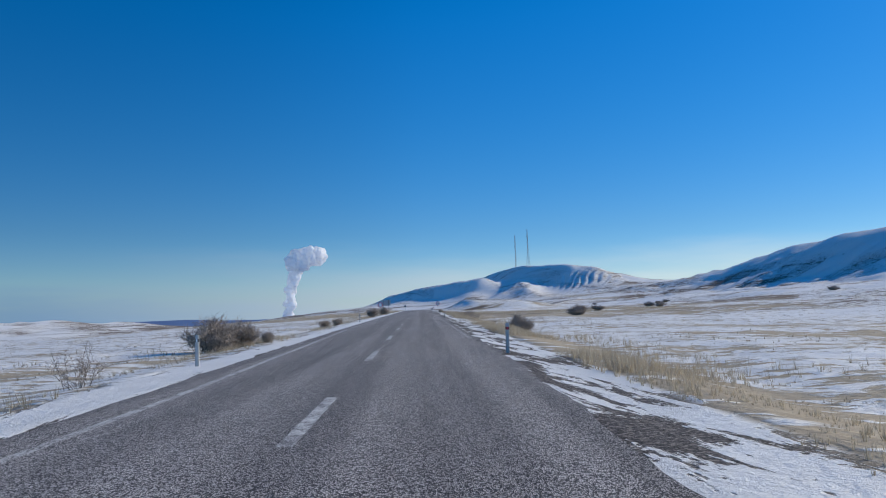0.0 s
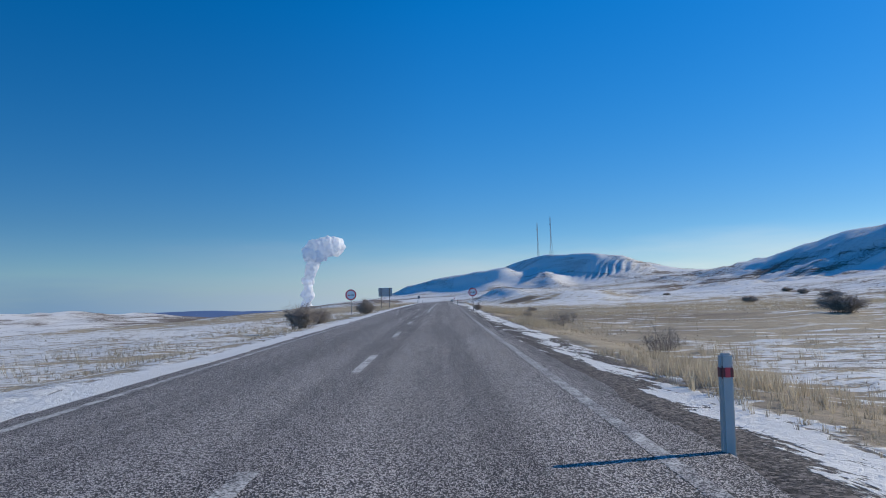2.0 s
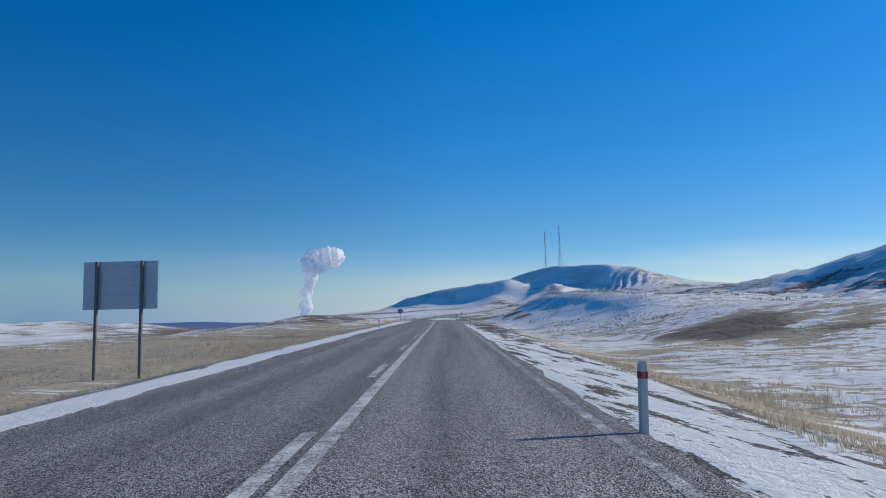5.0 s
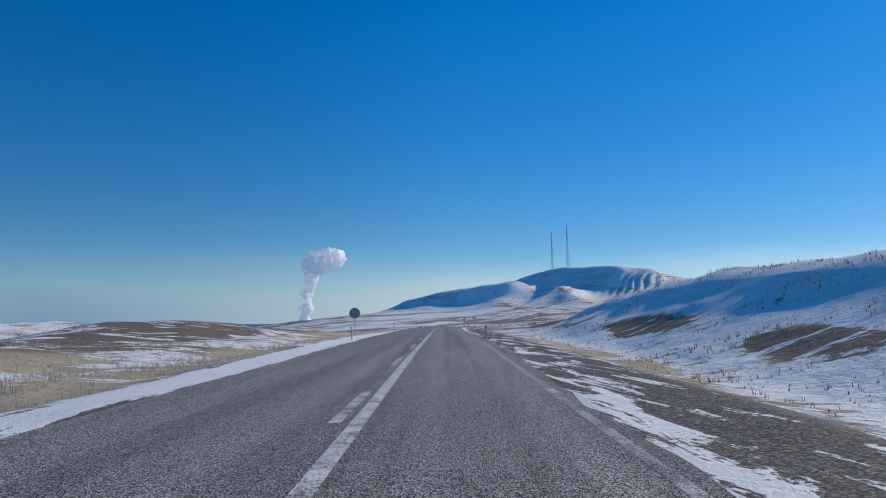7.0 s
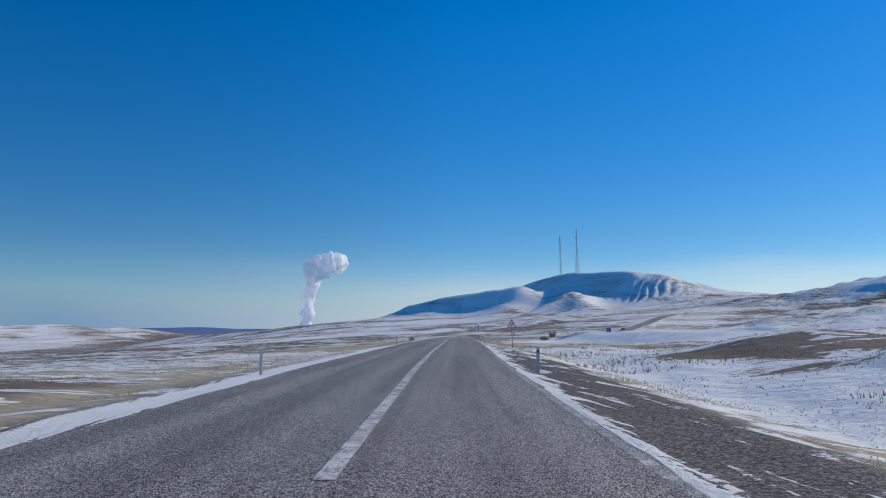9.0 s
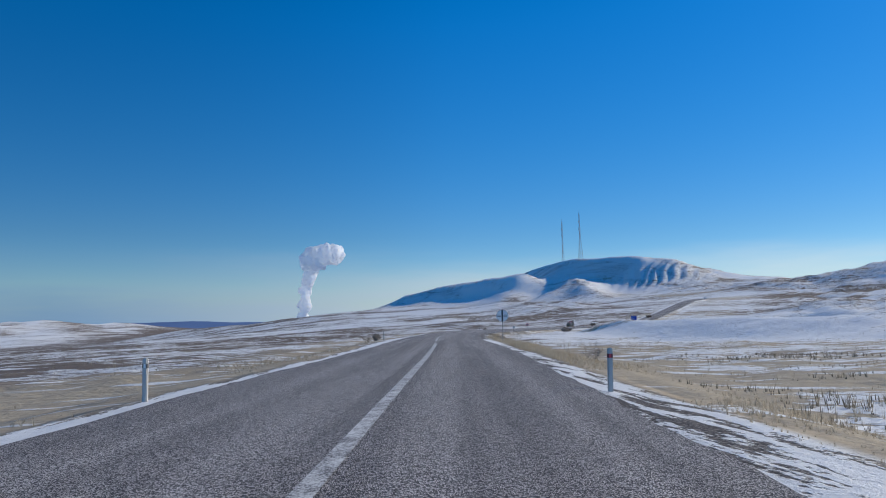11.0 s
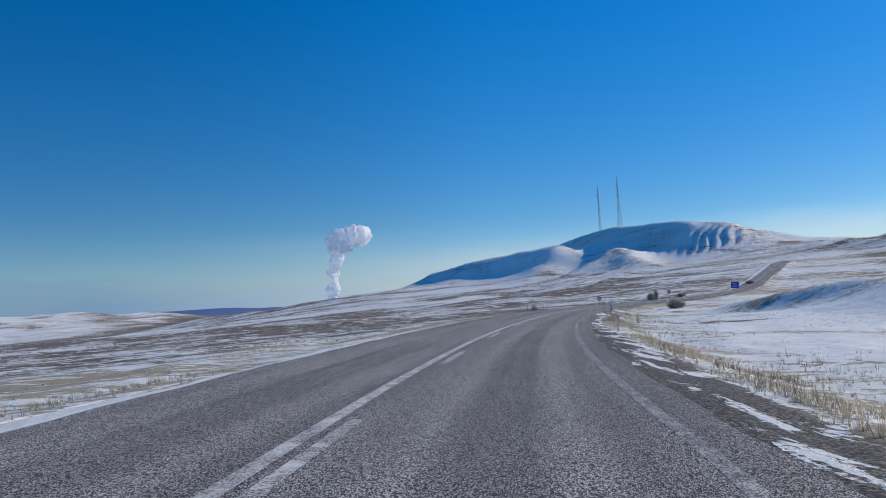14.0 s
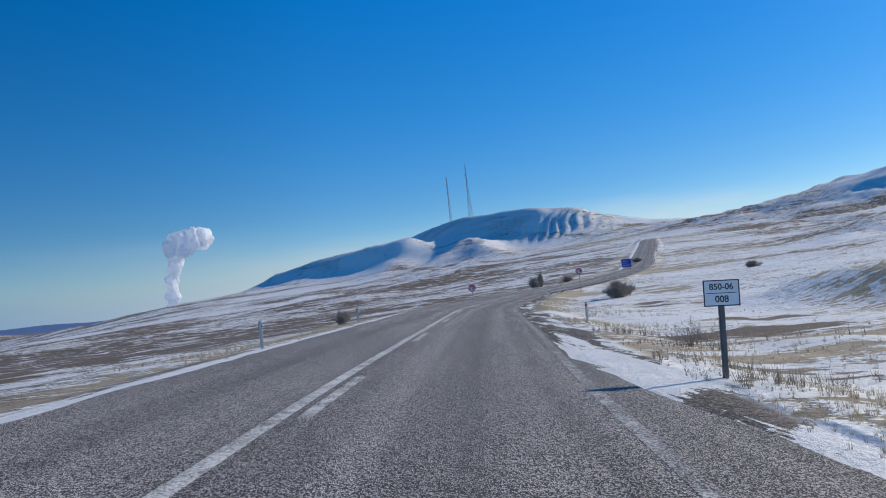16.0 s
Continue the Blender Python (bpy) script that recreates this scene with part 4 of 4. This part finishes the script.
def shrub_meshes(seed, height, width, stems, twigs):
    rng = random.Random(seed)
    bs, bt = bmesh.new(), bmesh.new()

    def blade(bm, p, q, r):
        d = (q - p).normalized()
        s = d.cross(Vector((rng.uniform(-1, 1), rng.uniform(-1, 1), rng.uniform(-0.3, 0.3)))).normalized() * r
        t = d.cross(s).normalized() * r
        a = [bm.verts.new(p + o) for o in (s, -s * 0.5 + t * 0.87, -s * 0.5 - t * 0.87)]
        tip = bm.verts.new(q)
        for k in range(3):
            bm.faces.new((a[k], a[(k + 1) % 3], tip))
    for _ in range(stems):
        ang, lean = rng.uniform(0, 6.283), rng.random() ** 0.7
        foot = Vector((math.cos(ang), math.sin(ang), 0)) * width * 0.22 * rng.random()
        end = Vector((math.cos(ang) * lean * width * 0.5, math.sin(ang) * lean * width * 0.5, height * rng.uniform(0.55, 1.0) * (1 - 0.45 * lean**2)))
        mid = foot.lerp(end, 0.5) + Vector((rng.uniform(-1, 1), rng.uniform(-1, 1), rng.uniform(0, 1))) * 0.08 * width
        blade(bs, foot - Vector((0, 0, 0.1)), mid, 0.009 * height + 0.004)
        blade(bs, foot.lerp(mid, 0.8), end, 0.006 * height + 0.003)
        for _ in range(twigs):
            u = rng.uniform(0.15, 1.0)
            p = foot.lerp(mid, u * 2) if u < 0.5 else mid.lerp(end, u * 2 - 1)
            d = Vector((rng.gauss(0, 1), rng.gauss(0, 1), rng.gauss(0.55, 0.8))).normalized() * width * rng.uniform(0.07, 0.2)
            blade(bt, p, p + d, 0.006)
            for _ in range(2):
                p2 = p + d * rng.uniform(0.3, 0.9)
                blade(bt, p2, p2 + (d * 0.5 + Vector((rng.gauss(0, 1), rng.gauss(0, 1), rng.gauss(0.3, 1))) * width * 0.05) * rng.uniform(0.5, 1), 0.005)
    return bs, bt


SHRUBS = []
for seed, st, tw in ((1, 46, 44), (2, 52, 38), (3, 40, 46), (4, 16, 14)):
    ob = tagged(holder("shrub", 0, -300, -40), "leafless grey-brown thorny shrub beside the road", "shrub", "roadside shrubs")
    bs, bt = shrub_meshes(seed, 1.0, 1.6, st, tw)
    part("trunk", bs, M_STEM, ob)
    part("crown", bt, M_TWIG, ob)
    SHRUBS.append(ob)


def plant(k, x, y, width, height, turn):
    base = float(land(np.array(x), np.array(y)))
    ob = copy_thing(SHRUBS[k], pose(x, y, base, 0, 0, turn))
    ob.scale = (width / 1.6, width / 1.6, height)
    return ob


for k, x, y, w, h, turn in (
    (0, 5.45, 40.2, 1.4, 0.95, 25), (2, 5.15, 35.6, 1.1, 0.8, 110), (0, -8.2, 27.6, 2.8, 1.35, 0), (2, -7.5, 29.0, 1.7, 1.1, 60), (1, -6.3, 28.5, 0.7, 0.5, 40), (3, -6.3, 13, 1.0, 0.8, 10), (3, -6.9, 57, 1.0, 0.75, 80), (1, -7.5, 53, 1.0, 0.6, 130), (1, -6.8, 55.5, 1.0, 0.55, 30),
    (1, -6.65, 91, 1.95, 1.15, 75), (2, -7.3, 100, 1.6, 0.9, 160), (0, -6.7, 119, 2.1, 1.25, 210), (2, -6.9, 121.5, 1.3, 0.9, 20),
    (2, 21.5, 96, 2.7, 1.0, 30), (0, 18.6, 84, 2.9, 1.05, 120), (1, 27, 107, 2.4, 0.85, 70), (3, 5.4, 91, 1.3, 0.9, 10), (3, 6.4, 94, 1.2, 0.8, 100), (3, 5.4, 76, 1.3, 0.75, 200), (3, 5.9, 77, 1.1, 0.6, 20), (3, 5.2, 51.5, 0.6, 0.5, 10),
    (3, 4.9, 98.5, 0.8, 0.8, 260), (2, 7.8, 120, 1.0, 0.5, 15), (1, 2.95, 116.6, 0.8, 0.55, 0), (0, 33, 133, 2.2, 0.8, 90), (2, 41, 120, 2.4, 0.9, 10), (2, 46, 141, 3.0, 1.0, 50),
    (3, 5.6, 337, 0.8, 0.65, 0), (1, -5.9, 376.5, 1.0, 0.75, 45), (3, -5.5, 366, 0.8, 0.7, 0), (3, 5.6, 377, 0.8, 0.75, 70), (0, 34.0, 512.5, 2.6, 1.5, 0), (2, 35.2, 514.0, 2.4, 1.25, 90),
    (2, 10.4, 498, 1.2, 0.9, 20), (0, 47.5, 582, 3.0, 2.0, 60), (1, 49, 583, 1.4, 3.0, 0), (2, 60, 600, 3.0, 1.2, 10), (1, 95, 640, 3.4, 1.4, 0), (0, 78, 560, 3.0, 1.2, 33),
    (2, 52, 470, 2.0, 0.7, 10), (3, 17.5, 470, 0.9, 0.6, 0), (3, 14.6, 452, 0.8, 0.5, 50), (1, 62, 250, 2.4, 0.8, 0), (2, 70, 200, 2.8, 0.9, 0), (0, 58, 170, 2.4, 0.8, 70), (1, 90, 150, 3.0, 1.1, 10)):
    plant(k, x, y, w, h, turn)
for ob in SHRUBS:
    for c in list(ob.children):
        bpy.data.objects.remove(c)
    bpy.data.objects.remove(ob)

NO_PASSING = "white no-overtaking sign with a red ring on a steel pole"
round_sign(2.45, 113.6, 2.14, 0.68, "no_passing", NO_PASSING, 0, -1.5, "no-overtaking signs")
round_sign(-6.6, 109.0, 2.1, 0.80, "no_passing", NO_PASSING, 6, -1.5, "no-overtaking signs")
round_sign(-6.5, 256.9, 4.15, 0.80, "back", "round traffic sign seen from its dark grey back", 0, -1.5)
round_sign(4.45, 361.8, 4.1, 0.84, "end_passing", "white end-of-overtaking-ban sign with a black bar, on a steel pole", -3, 0.0)
LIMIT = "round white speed limit sign with a red ring"
round_sign(26.0, 535.0, 2.0, 0.84, "limit", LIMIT, -14, 0, "speed limit signs")
round_sign(40.2, 538.0, 2.6, 0.80, "limit", LIMIT, -18, 0, "speed limit signs")
warning_sign(4.5, 308.5, 3.95, 0.72, "triangular bend warning sign with a red border on a dark pole")
info_board_back(-8.8, 166.8, 2.15, 1.33, 3.0, "large grey information board seen from behind on two posts")
kilometre_board(14.9, 464.2, 2.3, "white kilometre marker board with black numbers on a perforated post")
blue_board(82.0, 618.0, 2.3, 2.0, 1.6, "blue direction sign on two dark posts")

for y, off in ((17.5, 3.32), (63.4, 3.32), (154.5, 3.32), (203.5, 3.32), (245.0, 3.43), (281.0, 3.67), (325.0, 3.67)):
    delineator(float(road_x(y)) + off, y, True)
for x, y in ((8.6, 428.9), (20.3, 483.5)):
    delineator(x, y, True)
for y, off in ((17.0, 4.2), (61.5, 4.2), (206.0, 4.2), (245.4, 4.27), (280.8, 4.4), (325.0, 4.4), (371.0, 4.55)):
    delineator(float(road_x(y)) - off, y, False)
for x, y in ((8.0, 475.6), (11.2, 492.0)):
    delineator(x, y, False)

lattice_mast(216.0, 1589.0, float(land(np.array(216.0), np.array(1589.0))) - 1, 74.0, 2.6, 0.9, "tall dark lattice radio mast on the hilltop")
lattice_mast(231.0, 1500.0, float(land(np.array(231.0), np.array(1500.0))) - 1, 79.0, 5.0, 0.7, "tall dark lattice radio mast with a spread foot on the hilltop")


def steam_plume():
    """A column of steam: a narrow stem that spreads into a leaning, billowing head."""
    rng = random.Random(9)
    bm = bmesh.new()
    balls = []
    for k in range(46):
        u = k / 45
        x = -112 + 44 * u + 7 * math.sin(u * 8) + rng.uniform(-9, 9)
        balls.append((x - (24 * (1 - u) ** 2 * (k % 2)), rng.uniform(-14, 14), -400 + 320 * u, 20 + 15 * u + rng.uniform(-4, 5)))
    for k in range(90):
        a, r = rng.uniform(0, 2 * math.pi), math.sqrt(rng.random())
        x, z = 90 * r * math.cos(a), 38 * r * math.sin(a)
        balls.append((x - 6, rng.uniform(-45, 45), z - 18 + 0.22 * x, rng.uniform(28, 46)))
    for k in range(16):
        balls.append((rng.uniform(-84, -36), rng.uniform(-30, 30), rng.uniform(-78, -36), rng.uniform(26, 38)))
    bmesh.ops.create_icosphere(bm, subdivisions=3, radius=1.0)
    bm.verts.index_update()
    ball = [v.co.copy() for v in bm.verts]
    sides = [[v.index for v in f.verts] for f in bm.faces]
    bm.free()
    verts, faces = [], []
    for x, y, z, r in balls:
        faces += [[i + len(verts) for i in f] for f in sides]
        for d in ball:
            p = Vector((x, y, z)) + d * r
            verts.append(p + d * (r * 0.38 * noise.fractal(p * 0.032, 0.9, 2.1, 3)))
    raw = bpy.data.meshes.new("steam_plume")
    raw.from_pydata(verts, [], faces)
    tmp = new("steam_plume", raw)
    mod = tmp.modifiers.new("remesh", "REMESH")
    mod.mode, mod.voxel_size = "VOXEL", 4.0
    me = bpy.data.meshes.new_from_object(tmp.evaluated_get(bpy.context.evaluated_depsgraph_get()))
    bpy.data.objects.remove(tmp)
    for v in me.vertices:
        v.co += v.normal * 6.0 * noise.fractal(v.co * 0.025, 1.0, 2.0, 2)
    me.materials.clear()
    me.materials.append(M_STEAM)
    me.polygons.foreach_set("use_smooth", [True] * len(me.polygons))
    ob = new("steam_plume", me)
    ob.matrix_basis = pose(-714, 4316, 400)
    return tagged(ob, "tall white column of steam rising behind the far hills", "steam plume")


steam_plume()


# ---- dry grass ----
def grass(name, count, place, height, label, seed, blades=11, lean=0.45, width=0.0055, mat=None):
    """Tufts of dry grass: place(rng, n) gives x and y, height(x, y) a height in metres, 0 where none grows."""
    rng = np.random.default_rng(seed)
    x, y = place(rng, count)
    h = height(x, y)
    keep = h > 0.03
    x, y, h = x[keep], y[keep], h[keep]
    z = land(x, y)
    x, y, z, h = (np.repeat(v, blades) for v in (x, y, z, h))
    m = len(x)
    ang, out = rng.uniform(0, 2 * np.pi, m), rng.random(m)
    bh = h * rng.uniform(0.45, 1.1, m)
    bx, by = x + np.cos(ang) * 0.16 * out * h, y + np.sin(ang) * 0.16 * out * h
    tx, ty = bx + np.cos(ang) * bh * lean * out - 0.12 * bh, by + np.sin(ang) * bh * lean * out - 0.05 * bh
    turn = rng.uniform(0, np.pi, m)
    wx, wy = np.cos(turn) * width * (0.6 + h), np.sin(turn) * width * (0.6 + h)
    v = np.empty((m, 3, 3))
    v[:, 0] = np.stack([bx - wx, by - wy, z - 0.04], 1)
    v[:, 1] = np.stack([bx + wx, by + wy, z - 0.04], 1)
    v[:, 2] = np.stack([tx, ty, z + bh], 1)
    me = bpy.data.meshes.new(name)
    me.vertices.add(m * 3)
    me.vertices.foreach_set("co", v.ravel())
    me.loops.add(m * 3)
    me.loops.foreach_set("vertex_index", np.arange(m * 3))
    me.polygons.add(m)
    me.polygons.foreach_set("loop_start", np.arange(0, m * 3, 3))
    me.update(calc_edges=True)
    me.materials.append(mat or M_STRAW)
    return tagged(new(name, me), label, "dry grass", kind="stuff")


def verge_right(rng, n):
    y = rng.uniform(-5, 520, n)
    lat = verge_out(y, True) - 0.05 + rng.gamma(1.7, 0.95, n)
    return road_x(y) + lat, y


def verge_left(rng, n):
    y = rng.uniform(-5, 500, n)
    lat = verge_out(y, False) + rng.gamma(2.0, 1.5, n)
    return road_x(y) - lat, y


def tall_right(x, y):
    d = np.interp(y, [-10, 50, 95, 135, 150, 185, 200, 320, 332, 362, 372, 450, 520], [0.6, 0.55, 0.5, 0.5, 0.4, 0.25, 0.1, 0.15, 0.55, 0.6, 0.28, 0.22, 0.4])
    patch = fbm(x / 3.5, y / 5.0, 81, 3)
    return d * np.clip(1.8 * (patch - 0.36), 0, 1)


def tall_left(x, y):
    d = np.interp(y, [-10, 60, 100, 200, 260, 350, 500], [0.4, 0.45, 0.5, 0.4, 0.2, 0.3, 0.3])
    patch = fbm(x / 3.0, y / 5.0, 85, 3)
    return d * np.clip(1.9 * (patch - 0.42), 0, 1)


def meadow_right(rng, n):
    y = rng.uniform(92, 160, n)
    return road_x(y) + rng.uniform(6, 42, n), y


def meadow_height(x, y):
    w = np.exp(-(((y - 122) / 22.0) ** 2))
    return 0.44 * w * np.clip(2.0 * (fbm(x / 6, y / 6, 91, 3) - 0.3), 0, 1)


def meadow_left(rng, n):
    y = rng.uniform(130, 235, n)
    return road_x(y) - rng.uniform(6, 46, n), y


def meadow_left_height(x, y):
    return 0.35 * step(y, 128, 150) * np.clip(2.4 * (fbm(x / 6, y / 6, 95, 3) - 0.4), 0, 1)


def field(rng, n):
    y = rng.uniform(-5, 520, n)
    lat = rng.uniform(8, 75, n) * rng.choice([-1.0, 1.0], n)
    return road_x(y) + lat, y


def field_height(x, y):
    return 0.2 * np.clip(3.0 * (fbm(x / 5, y / 3, 99, 3) - 0.52), 0, 1)


grass("verge_grass", 44000, verge_right, tall_right, "tall straw-coloured dry grass along the shoulder", 1)
grass("verge_grass", 20000, verge_left, tall_left, "short straw-coloured dry grass along the shoulder", 2)
grass("meadow_grass", 26000, meadow_right, meadow_height, "thick pale straw-coloured meadow grass", 3)
grass("meadow_grass", 18000, meadow_left, meadow_left_height, "thin pale straw-coloured meadow grass", 4)
grass("field_grass", 90000, field, field_height, "sparse dry tufts poking through the snow", 5, blades=5, width=0.012)


def rough_slope(rng, n):
    y = rng.uniform(186, 345, n)
    return road_x(y) + rng.uniform(6, 34, n), y


def rough_height(x, y):
    return 0.26 * np.clip(2.6 * (fbm(x / 4, y / 2.2, 101, 3) - 0.44), 0, 1)


def bank_crest(rng, n):
    y = rng.uniform(198, 274, n)
    return np.interp(y, [196, 228, 252, 264, 279], [15.4, 15.1, 15.1, 14.8, 14.3]) + rng.normal(0.5, 0.7, n), y


def crest_height(x, y):
    return 0.14 * np.clip(0.1 + 2.0 * (fbm(x / 2, y / 2, 103, 2) - 0.4), 0, 1)


grass("slope_grass", 26000, rough_slope, rough_height, "dark weathered tufts on the rough snowy slope", 7, blades=5, width=0.014, mat=M_TUFT)
grass("bank_grass", 3000, bank_crest, crest_height, "dry grass fringing the crest of the bank", 8, blades=7, width=0.009, mat=M_TUFT)


def bend_verge(rng, n):
    y = rng.uniform(366, 475, n)
    return road_x(y) + verge_out(y, True) + rng.gamma(1.8, 1.0, n), y


def bend_height(x, y):
    return 0.36 * np.clip(2.6 * (fbm(x / 1.6, y / 2.0, 87, 3) - 0.42), 0, 1)


grass("verge_grass", 5000, bend_verge, bend_height, "thin brown dry grass beside the bend", 6, blades=8, mat=M_TUFT)
